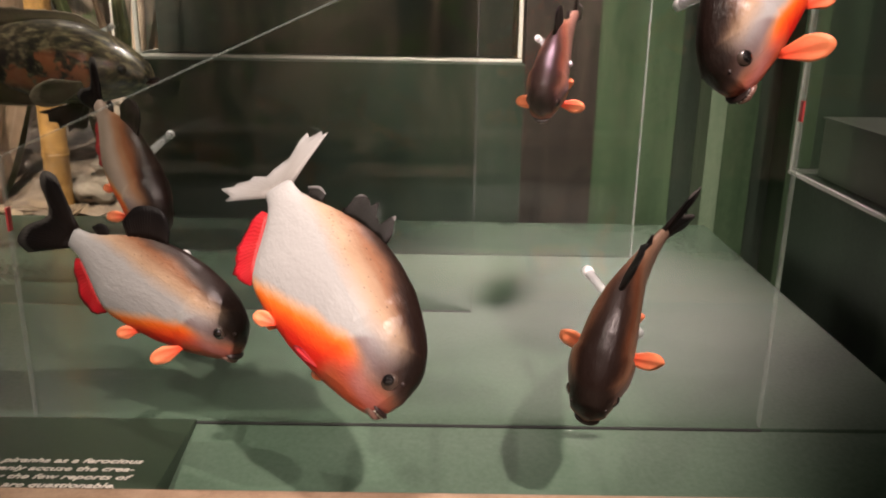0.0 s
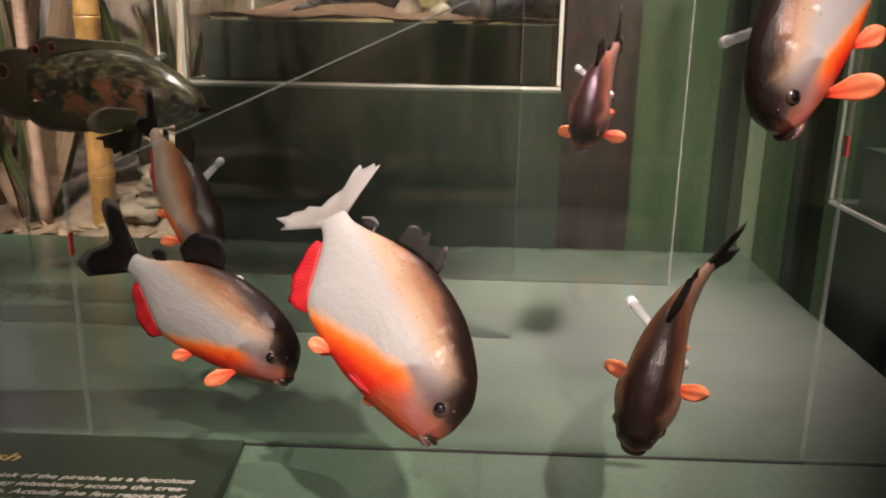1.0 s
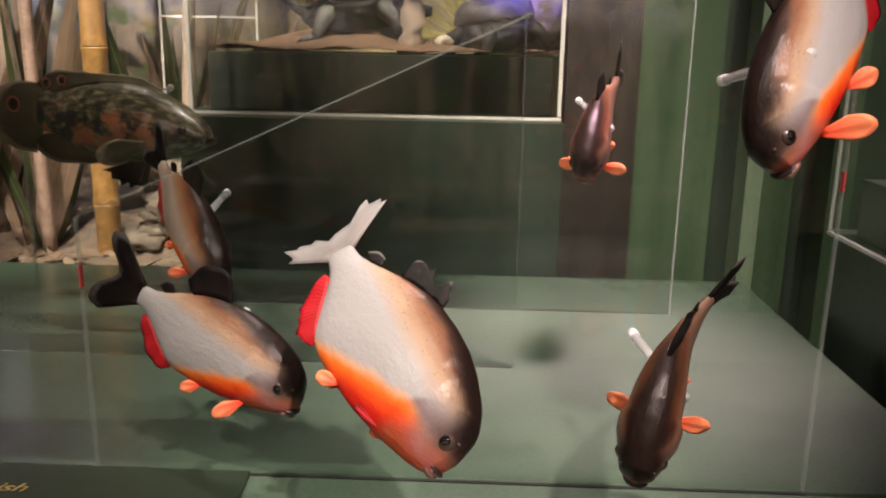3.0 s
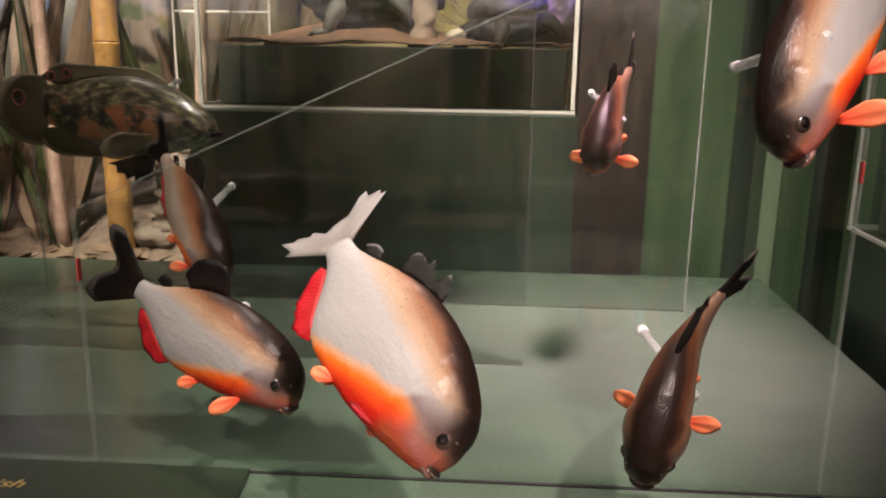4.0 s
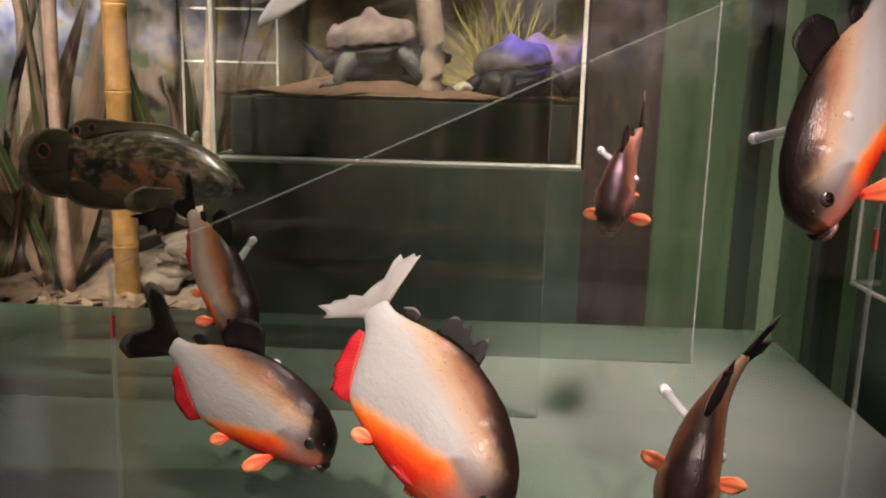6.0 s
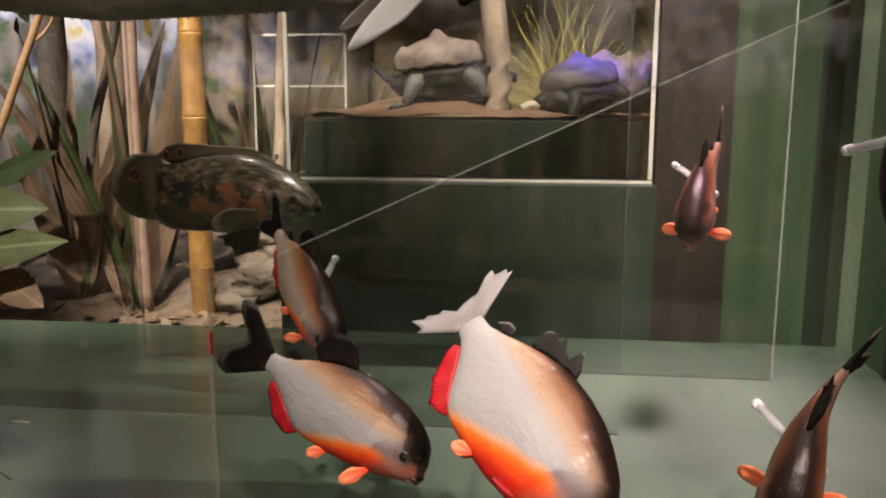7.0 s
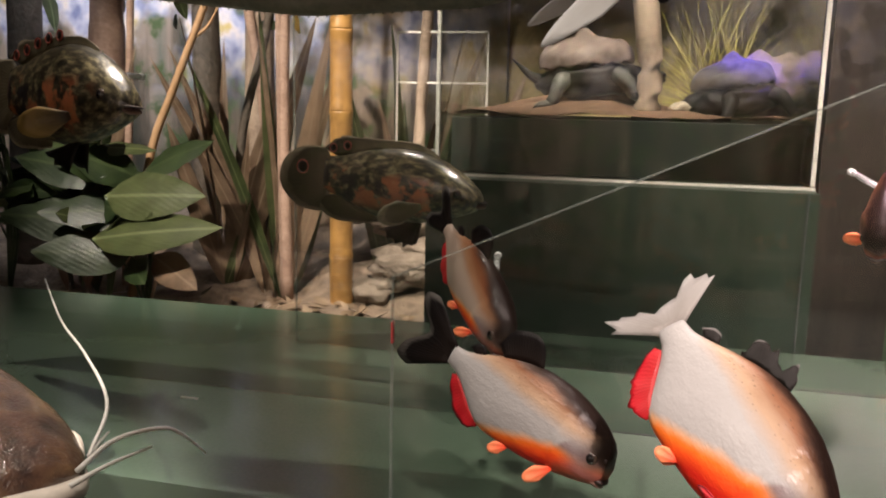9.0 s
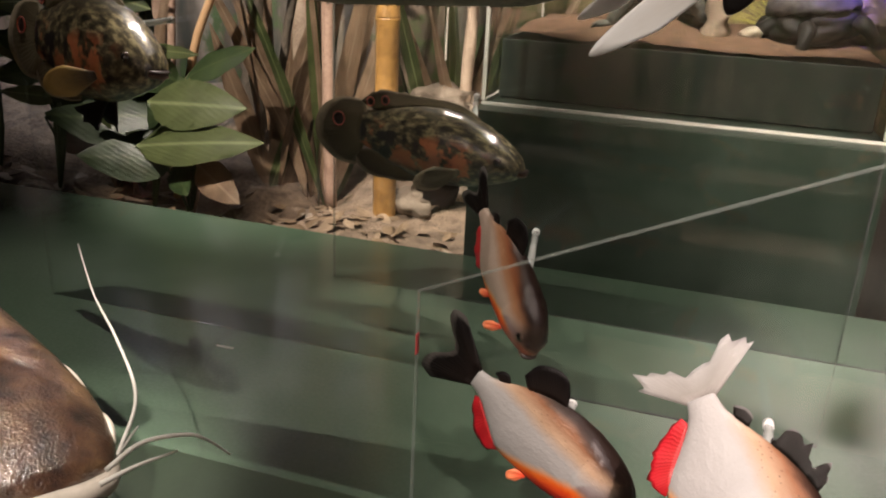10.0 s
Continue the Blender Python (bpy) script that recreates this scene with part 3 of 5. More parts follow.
    nt = [Vector((-q * L, sh.off(q), z * deep * L)) for q, z in ((0.695, -0.282), (0.74, -0.322), (0.80, -0.318), (0.865, -0.268), (0.92, -0.19), (0.955, -0.105))]
    part("anal_fin", fin(nb, nt, 0.03 * L, 19, 6, wave=0.006 * L, ragged=0.10 + ragged * 0.3, seed=seed + 2), M_FIN_RED, fish, "glossy deep red anal fin")
    for side in (-1, 1):
        if side == pressed:
            paddle(fish, "pectoral_fin", sh.at(breast + 0.02, -0.86, side), (-0.93, side * 0.02, -0.30), (-0.3, 0, 0.9), 0.12 * L, 0.028 * L, M_FIN_RED, 0.004 * L, "red pectoral fin pressed to the flank")
        else:
            paddle(fish, "pectoral_fin", sh.at(breast, -0.80, side * 0.96), (-0.50 + 0.35 * wide, side * (0.55 + 0.6 * wide), -0.62 + 0.3 * wide), (-0.5, 0, 0.8), 0.19 * fins * L, 0.10 * fins * L, M_FIN_ORANGE, 0.014 * L, "pale orange pectoral fin")
        paddle(fish, "pelvic_fin", sh.at(hip, -0.95, side * 0.8), (-0.70, side * (0.35 + 0.4 * wide), -0.50), (-0.4, 0, 0.9), 0.125 * fins * L, 0.085 * fins * L, M_FIN_ORANGE, 0.012 * L, "pale orange pelvic fin")
    eyes(fish, sh, sight, 0.10, 0.036 * L)
    # Jaws: a dark gape, a jutting lower jaw with small teeth, nostrils.
    jaw = part("lower_jaw", blob((-0.052 * L, 0, -0.090 * L), (0.050 * L, 0.050 * L, 0.024 * L), 3, 0.12, 2.0, seed), M_LIP, fish)
    part("gape", blob((-0.034 * L, 0, -0.066 * L), (0.042 * L, 0.060 * L, gape * L), 3), M_MOUTH, fish)
    for k in range(7):
        a = (k - 3) / 3 * 1.1
        p = Vector((-0.046 * L + 0.042 * L * math.cos(a), 0.046 * L * math.sin(a), -0.072 * L))
        cone = bmesh.new()
        bmesh.ops.create_cone(cone, segments=5, radius1=0.006 * L, radius2=0.0005, depth=0.014 * L, matrix=Matrix.Translation(p))
        part("tooth", cone, M_TOOTH, jaw, smooth=False)
    for side in (-1, 1):
        p = sh.at(0.05, 0.45, side)
        part("nostril", blob(p, (0.009 * L, 0.006 * L, 0.008 * L), 2), M_MOUTH, fish)
    return fish, m, sh


def mounted(model, s, h, end, side=None):
    """Adds the rod from a point of the body to its sheet."""
    fish, m, sh = model
    rod(fish, m, m @ sh.at(s, h, side or 0), end)


big = piranha((-0.025, 0.655, 1.054), (-0.137, 0.782, 1.223), (0.118, 0.005, 0.051), "large red-bellied piranha model diving, with torn pale fins", bend=0.04, turn=0.6, tail_mat=M_FIN_PALE, dorsal_mat=M_FIN_TORN, ragged=0.34, seed=3, deep=0.98, pressed=-1, spread=1.3, fat=1.12, fins=0.72, crest=0.8, sight=0.085)
mounted(big, 0.5, 0.2, (-0.055, 0.917, 1.135), 1)
small = piranha((-0.192, 0.825, 1.030), (-0.381, 0.885, 1.138), (0.4, 0, 0.9), "red-bellied piranha model with dark tail and open jaws", turn=0.2, seed=5, deep=0.89, spread=1.1, rise=0.82, tail_mat=M_FIN_BLACK, fat=1.35, fins=0.8, gape=0.02)
mounted(small, 0.5, 0.3, (-0.27, 0.917, 1.11), 1)
steep = piranha((0.157, 0.705, 1.022), (0.224, 0.822, 1.174), (-0.28, -0.9, 0.35), "dark-backed piranha model seen from above, diving steeply", bend=0.10, turn=0.5, seed=7, fold=0.05, wide=0.75, spread=0.8, fins=1.1, deep=0.92, girth=1.15, skin=M_SKIN_DARK, breast=0.40, hip=0.58)
mounted(steep, 0.48, -0.2, (0.188, 0.917, 1.098), 1)
upper = piranha((0.269, 0.735, 1.316), (0.342, 0.820, 1.528), (-0.92, -0.40, 0.0), "piranha model hanging head down with grey face", turn=0.2, seed=9, deep=0.80, wide=0.3, breast=0.20, hip=0.44)
mounted(upper, 0.42, 0.3, (0.264, 0.917, 1.390), 1)
distant = piranha((0.169, 1.275, 1.221), (0.223, 1.415, 1.372), (-0.25, -0.8, 0.55), "small brown piranha model facing the viewer, nose down", bend=0.05, seed=11, skin=M_SKIN_DARK, wide=1.0, deep=0.9, girth=1.15)
mounted(distant, 0.45, 0.2, (0.196, 1.612, 1.326), 1)
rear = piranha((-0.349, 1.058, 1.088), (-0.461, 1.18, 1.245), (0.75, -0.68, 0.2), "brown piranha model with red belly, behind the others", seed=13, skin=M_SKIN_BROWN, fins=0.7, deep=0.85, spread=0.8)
mounted(rear, 0.5, 0.5, (-0.401, 1.294, 1.186), 1)

OSCAR = dict(
    top=([0, 0.02, 0.08, 0.16, 0.26, 0.38, 0.5, 0.64, 0.78, 0.9, 1.0], [0.015, 0.045, 0.095, 0.145, 0.19, 0.222, 0.228, 0.21, 0.17, 0.125, 0.105]),
    bottom=([0, 0.02, 0.08, 0.16, 0.26, 0.38, 0.5, 0.64, 0.78, 0.9, 1.0], [-0.035, -0.06, -0.095, -0.13, -0.17, -0.20, -0.212, -0.205, -0.17, -0.12, -0.105]),
    width=([0, 0.03, 0.1, 0.2, 0.35, 0.5, 0.7, 0.88, 1.0], [0.04, 0.06, 0.085, 0.108, 0.115, 0.105, 0.075, 0.042, 0.03]))


def oscar(snout, tail, up, label, bend=0.0, seed=0, rings=1, deep=1.0, paddle_mat=M_FIN_OLIVE):
    m, L = stance(snout, tail, up)
    fish = thing("oscar_model", label, "fish model", m=m, group="mounted oscar models")
    sh = Shape(L, (OSCAR["top"][0], [v * deep for v in OSCAR["top"][1]]), (OSCAR["bottom"][0], [v * deep for v in OSCAR["bottom"][1]]), OSCAR["width"], bend)
    part("body", sh.body(gill=0.05), M_OSCAR, fish)
    mid = lambda s, h, lift=0.0, aft=0.0: sh.at(s, h) + Vector((-aft * L, 0, lift * L))  # noqa: E731
    base = [sh.at(0.98, h * 0.95) for h in (1, 0.4, -0.4, -1)]
    c = sh.at(1.0, 0)
    tips = [c + Vector((-0.06 * L - math.cos(a) * 0.25 * L, 0.0, -0.04 * L + math.sin(a) * 0.20 * L)) for a in (1.75, 1.25, 0.8, 0.3, -0.3, -0.8, -1.25, -1.75)]
    tailf = part("tail_fin", fin(base, tips, 0.03 * L, 19, 6, wave=0.003 * L, seed=seed), M_FIN_OLIVE, fish, "round olive tail fin with a red eye-spot")
    spots = [c + Vector((-0.15 * L, 0, 0.02 * L))] + [mid(0.94 - 0.09 * k, 1, 0.045, 0.02) for k in range(rings)]
    for n, p in enumerate(spots):
        r = (0.037 if n == 0 else 0.023) * L
        pts = [p + Vector((math.cos(a) * r, -0.018 * L, math.sin(a) * r * 1.1)) for a in np.linspace(0, 2 * math.pi, 17)]
        part("eye_spot_ring", tube(pts, 0.0045 * L, 6, False), M_RING_RED, tailf, "red eye-spot ring")
        part("eye_spot", blob(p + Vector((0, -0.012 * L, 0)), (r * 0.9, 0.009 * L, r), 2), M_MOUTH, tailf)
    # Long spiny dorsal fin, soft hind lobes.
    ss = np.linspace(0.30, 0.93, 8)
    db = [mid(s, 0.98) for s in ss]
    dt = [mid(s, 1, l, a) for s, l, a in zip(ss, (0.012, 0.035, 0.042, 0.045, 0.055, 0.075, 0.085, 0.03), (0, 0.01, 0.02, 0.03, 0.04, 0.07, 0.12, 0.12))]
    part("dorsal_fin", fin(db, dt, 0.022 * L, 27, 6, ragged=0.16, wave=0.003 * L, seed=seed + 1), M_FIN_OLIVE, fish, "dark spiny dorsal fin")
    ss = np.linspace(0.62, 0.93, 6)
    nb = [mid(s, -0.98) for s in ss]
    nt = [mid(s, -1, -l, a) for s, l, a in zip(ss, (0.03, 0.06, 0.085, 0.11, 0.10, 0.03), (0, 0.02, 0.05, 0.09, 0.13, 0.12))]
    part("anal_fin", fin(nb, nt, 0.022 * L, 17, 6, seed=seed + 2, wave=0.003 * L), M_FIN_OLIVE, fish)
    for side in (-1, 1):
        paddle(fish, "pectoral_fin", sh.at(0.34, -0.45, side), (-0.8, side * 0.5, -0.35), (-0.3, 0, -0.9), 0.26 * L, 0.15 * L, paddle_mat if side < 0 else M_FIN_OLIVE, 0.014 * L, "translucent dusky pectoral fin")
        pb = [sh.at(0.36, -0.97, side * 0.9), sh.at(0.40, -0.97, side * 0.9), sh.at(0.44, -0.97, side * 0.9)]
        pt = [p + Vector((-0.07 * L + d, side * 0.03 * L, -0.17 * L - e)) for p, d, e in zip(pb, (0.04 * L, -0.02 * L, -0.1 * L), (0, -0.02 * L, -0.1 * L))]
        part("pelvic_fin", fin(pb, pt, 0.016 * L, 9, 5, ragged=0.25, seed=seed + 4 + side), M_FIN_DARK, fish, "black ragged pelvic fin")
    eyes(fish, sh, 0.145, 0.12, 0.030 * L)
    part("lower_lip", blob((-0.022 * L, 0, -0.034 * L), (0.038 * L, 0.050 * L, 0.018 * L), 3), M_LIP, fish, "pale thick lower lip")
    part("gape", blob((-0.012 * L, 0, -0.014 * L), (0.032 * L, 0.054 * L, 0.0075 * L), 3), M_MOUTH, fish)
    return fish, m, sh


oscar_a = oscar((-0.440, 1.360, 1.268), (-0.742, 1.380, 1.303), (0, 0, 1), "olive oscar fish model with orange blotches and eye-spot tail", seed=21, rings=2)
mounted(oscar_a, 0.36, 0.7, (-0.60, 1.612, 1.335), 1)
oscar_b = oscar((-0.933, 1.085, 1.423), (-1.245, 1.19, 1.442), (0.05, 0.1, 1), "mottled oscar fish model with a row of red rings", seed=31, rings=5, deep=1.14, paddle_mat=M_FIN_YELLOW)
mounted(oscar_b, 0.4, 0.5, (-1.06, 1.294, 1.47), 1)


# ---- catfish and the long fish overhead ----
def catfish_skin():
    m, nt, b = nodes_of("catfish_skin")
    tc = nt.nodes.new("ShaderNodeTexCoord")
    big, fine = noise_of(nt, 22.0, 5, tc.outputs["Object"]), noise_of(nt, 260.0, 3, tc.outputs["Object"])
    link(nt, ramp(nt, big, [(0.32, (0.022, 0.012, 0.010)), (0.5, (0.085, 0.043, 0.026)), (0.66, (0.16, 0.092, 0.046))]), b.inputs["Base Color"])
    b.inputs["Roughness"].default_value, b.inputs["Coat Weight"].default_value = 0.28, 1.0
    b.inputs["Coat Roughness"].default_value, b.inputs["Coat IOR"].default_value = 0.10, 1.9
    bump_of(nt, b, maths(nt, "ADD", fine, maths(nt, "MULTIPLY", big, 3.0)), 0.6, 0.003)
    return m


M_CAT = catfish_skin()
M_CATWHITE = paint("catfish_white", (0.50, 0.45, 0.39), (0.66, 0.60, 0.53), 30, 0.35, 150, 0.2, coat=0.4)
M_BARBEL = paint("barbel_white", (0.55, 0.54, 0.50), (0.70, 0.69, 0.65), 60, 0.4)
M_ARO = paint("long_fish_skin", (0.07, 0.062, 0.045), (0.26, 0.24, 0.18), 9, 0.4, 70, 0.5, 0.004, coat=0.3)

m_cat, L_cat = stance((-0.832, 0.682, 0.984), (-1.330, 1.018, 1.060), (0, 0.05, 1))
catfish = thing("catfish_model", "large wet-looking brown catfish model with white lips and barbels", "fish model", m=m_cat)
cat_shape = Shape(
    L_cat,
    ([0, 0.03, 0.1, 0.2, 0.35, 0.55, 0.8, 1.0], [0.015, 0.040, 0.066, 0.088, 0.098, 0.09, 0.06, 0.045]),
    ([0, 0.03, 0.1, 0.2, 0.35, 0.55, 0.8, 1.0], [-0.03, -0.045, -0.06, -0.08, -0.095, -0.09, -0.055, -0.045]),
    ([0, 0.03, 0.08, 0.16, 0.28, 0.42, 0.6, 0.8, 1.0], [0.10, 0.130, 0.150, 0.158, 0.154, 0.135, 0.095, 0.055, 0.03]))
part("body", cat_shape.body(gill=0.03), M_CAT, catfish)
lip_line = [cat_shape.at(s, -0.35, -1) * 1.0 for s in (0.12, 0.07, 0.03, 0.012)] + [Vector((0.004, y * L_cat, -0.012 * L_cat)) for y in (-0.06, 0, 0.06)] + [cat_shape.at(s, -0.35, 1) for s in (0.012, 0.03, 0.07, 0.12)]
part("upper_lip", tube(curve_points(lip_line, 30), [0.006 + 0.010 * math.sin(math.pi * k / 29) for k in range(30)], 10), M_CATWHITE, catfish, "pale fleshy upper lip")
part("belly", blob((-0.36 * L_cat, 0, -0.068 * L_cat), (0.30 * L_cat, 0.105 * L_cat, 0.04 * L_cat), 3), M_CATWHITE, catfish, "creamy white belly")
for s0, s1 in ((0.10, 0.22), (0.27, 0.46)):
    pts = [cat_shape.at(s, 0.02, 1.0) for s in np.linspace(s0, s1, 9)]
    part("side_stripe", tube(pts, [0.002 + 0.005 * math.sin(math.pi * k / 8) for k in range(9)], 8, flat=1.6), M_CATWHITE, catfish, "white stripe along the flank")
eyes(catfish, cat_shape, 0.17, 0.62, 0.018 * L_cat, (-1,))
c_inv = m_cat.inverted()
for pts, r in (
    (((-0.783, 0.742, 1.018), ((-0.808, 0.813, 1.055), (-0.889, 0.882, 1.089), (-0.98, 0.95, 1.112), (-1.06, 1.018, 1.154))), 0.0028),
    (((-0.790, 0.728, 1.004), ((-0.752, 0.748, 1.039), (-0.701, 0.765, 1.053), (-0.682, 0.782, 1.039), (-0.665, 0.8, 1.012))), 0.0036),
    (((-0.792, 0.718, 0.990), ((-0.755, 0.738, 1.012), (-0.711, 0.76, 1.031))), 0.0038),
    (((-0.784, 0.748, 1.020), ((-0.787, 0.77, 1.025), (-0.790, 0.79, 1.028))), 0.0030),
):
    line = [c_inv @ Vector(p) for p in (pts[0], *pts[1])]
    cp = curve_points(line, 24)
    part("barbel", tube(cp, [r * (1 - 0.65 * k / 23) for k in range(24)], 8), M_BARBEL, catfish, "thin white barbel")
pb = [cat_shape.at(s, -0.6, 1) for s in (0.30, 0.34, 0.38)]
part("pectoral_fin", fin(pb, [p + Vector((-0.12 * L_cat - 0.01 * k, 0.045 * L_cat, -0.05 * L_cat)) for k, p in enumerate(pb)], 0.008, 9, 5, axis=Vector((0, 0, 1))), M_FIN_DARK, catfish, "dark pectoral fin")
part("tail_fin", fin([cat_shape.at(0.99, 0.9), cat_shape.at(0.99, -0.9)], [cat_shape.at(1, 0) + Vector((-0.16 * L_cat, 0, z * L_cat)) for z in (0.15, 0.06, -0.06, -0.15)], 0.008, 13, 5), M_FIN_RED, catfish, "red tail fin")
rod(catfish, m_cat, m_cat @ cat_shape.at(0.5, -0.6), (-1.08, 0.93, 0.9015), 0.007)

m_aro, L_aro = stance((-0.13, 1.00, 1.625), (-1.25, 0.955, 1.685), (0, 0, 1))
aro = thing("long_fish_model", "long olive-silver fish model with keeled belly and white fins", "fish model", m=m_aro)
aro_shape = Shape(
    L_aro,
    ([0, 0.05, 0.15, 0.4, 0.7, 1.0], [0.01, 0.03, 0.055, 0.075, 0.06, 0.035]),
    ([0, 0.04, 0.12, 0.22, 0.42, 0.7, 1.0], [-0.01, -0.022, -0.045, -0.078, -0.098, -0.085, -0.035]),
    ([0, 0.05, 0.15, 0.4, 0.7, 1.0], [0.015, 0.03, 0.045, 0.05, 0.035, 0.012]))
part("body", aro_shape.body(), M_ARO, aro)
scutes = bmesh.new()
for k in range(60):
    p = aro_shape.at(0.22 + 0.011 * k, -0.99)
    bmesh.ops.create_cone(scutes, segments=4, radius1=0.0035, radius2=0.0006, depth=0.006, matrix=Matrix.Translation(p) @ Matrix.Rotation(math.pi, 4, "X"))
tagged(part("belly_scutes", scutes, M_FIN_OLIVE, aro, "serrated dark keel of small scutes", smooth=False), kind="stuff")
a_inv = m_aro.inverted()


def blade(name, root, tip, width, material, parent, inv, label):
    r, t = inv @ Vector(root), inv @ Vector(tip)
    d = (t - r).normalized()
    side = d.cross(Vector((0, 1, 0))).normalized() * width
    base = [r + side * 0.35, r, r - side * 0.35]
    tips = [r.lerp(t, 0.45) + side * 0.5, r.lerp(t, 0.8) + side * 0.28, t, r.lerp(t, 0.8) - side * 0.3, r.lerp(t, 0.4) - side * 0.5]
    return part(name, fin(base, tips, 0.003, 13, 6, seed=4), material, parent, label)


blade("pectoral_fin", (-0.190, 0.955, 1.592), (-0.303, 0.985, 1.504), 0.036, M_FIN_WHITE, aro, a_inv, "long pale lavender pectoral fin")
blade("pectoral_fin", (-0.262, 1.06, 1.580), (-0.332, 1.065, 1.536), 0.024, M_FIN_WHITE, aro, a_inv, "pale pectoral fin")
blade("throat_flap", (-0.150, 1.0, 1.595), (-0.165, 1.0, 1.556), 0.034, M_FIN_DARK, aro, a_inv, "dark rounded throat flap")
eyes(aro, aro_shape, 0.05, 0.3, 0.012 * L_aro)
rod(aro, m_aro, m_aro @ aro_shape.at(0.4, 0.2, 1), (-0.49, 1.294, 1.66), 0.006)

# ---- plinth, turtle case, side walls ----
M_SUB = paint("brown_substrate", (0.055, 0.028, 0.016), (0.17, 0.092, 0.05), 22, 0.85, 120, 0.9, 0.010)
M_SHELL = paint("turtle_shell", (0.05, 0.038, 0.033), (0.30, 0.23, 0.20), 16, 0.5, 90, 0.6, 0.004)
M_SHELL_DARK = paint("turtle_shell_dark", (0.010, 0.009, 0.010), (0.12, 0.105, 0.105), 26, 0.5, 90, 0.6, 0.004)
M_TURTLE = paint("turtle_skin", (0.006, 0.005, 0.005), (0.022, 0.02, 0.018), 24, 0.5, 120, 0.6, 0.003)
M_TLEG = paint("turtle_leg", (0.03, 0.03, 0.028), (0.15, 0.145, 0.13), 40, 0.5, 160, 0.7, 0.003)
for mt in (M_SHELL, M_SHELL_DARK, M_TURTLE, M_TLEG):
    mt.node_tree.nodes["Principled BSDF"].inputs["Specular IOR Level"].default_value = 0.12
M_HEADPALE = paint("turtle_head_pale", (0.16, 0.12, 0.08), (0.5, 0.44, 0.34), 50, 0.4, 120, 0.5, 0.002)
M_DRIFT = paint("driftwood", (0.20, 0.14, 0.10), (0.48, 0.37, 0.28), 8, 0.7, 90, 0.7, 0.004)
M_ROCK = paint("tan_rock", (0.07, 0.05, 0.035), (0.26, 0.19, 0.12), 9, 0.8, 60, 0.8, 0.01)
M_GRASS = paint("yellow_grass", (0.26, 0.22, 0.04), (0.50, 0.43, 0.10), 20, 0.5, 90, 0.3)
M_CASE_BASE = paint("case_base_dark", (0.014, 0.021, 0.015), (0.024, 0.033, 0.025), 3, 0.5, 120, 0.06)
# Wall green made paler, for the edge that faces the light.
M_WALL_GREEN_LIT = paint("wall_green_lit", (0.12, 0.18, 0.11), (0.22, 0.28, 0.19), 20, 0.45, 100, 0.08, stretch=(1, 1, 0.06))

structure("plinth", box(-0.683, 0.200, 1.872, 2.95, 0.0, 1.258, 0.002), M_PLINTH, "dark green painted plinth under the turtle case")
case = thing("turtle_case", "clear acrylic case with bright polished edges on a plinth", "display case", (-0.24, 2.4, 1.26))
X0, X1, Y0, Y1, H = -0.435, 0.434, -0.452, 0.50, 0.95
for nm, b in (("front_pane", (X0, X1, Y0, Y0 + 0.006, 0.008, H)), ("side_pane", (X0, X0 + 0.006, Y0 + 0.006, Y1, 0.008, H)), ("side_pane", (X1 - 0.006, X1, Y0 + 0.006, Y1, 0.008, H))):
    p = part(nm, box(*b), M_PANE, case, smooth=False)
    p.visible_shadow = False
M_CASE_EDGE = frosty("case_edge", (0.85, 0.83, 0.76), 1.0, 0.3)
for b in ((X0 - 0.004, X1 + 0.006, Y0 - 0.006, Y0 + 0.004, -0.0015, 0.0045), (X0 - 0.005, X0 + 0.004, Y0 - 0.004, Y0 + 0.005, 0.0076, H), (X1 - 0.004, X1 + 0.005, Y0 - 0.004, Y0 + 0.005, 0.0076, H), (X0 - 0.004, X0 + 0.005, Y0 + 0.0045, Y1, -0.0015, 0.0075)):
    part("case_edge", box(*b), M_CASE_EDGE, case, "bright polished acrylic edge", smooth=False)
structure("case_base", box(-0.665, 0.185, 2.052, 2.88, 1.262, 1.402, 0.002), M_CASE_BASE, "dark green base block inside the case")
soil = bmesh.new()
bmesh.ops.create_grid(soil, x_segments=60, y_segments=40, size=0.5)
for v in soil.verts:
    x, y = v.co.x * 0.844, v.co.y * 0.82
    n = noise.fractal(Vector((x * 6, y * 6, 0)), 1.0, 2.0, 4)
    hump = 0.05 * math.exp(-(((x + 0.12) / 0.28) ** 2 + ((y + 0.05) / 0.2) ** 2))
    v.co = Vector((x - 0.24, y + 2.466, 1.412 + 0.012 * n + hump * (1 if y > -0.38 else 0)))
structure("substrate", soil, M_SUB, "brown earthy substrate on the case base", True)


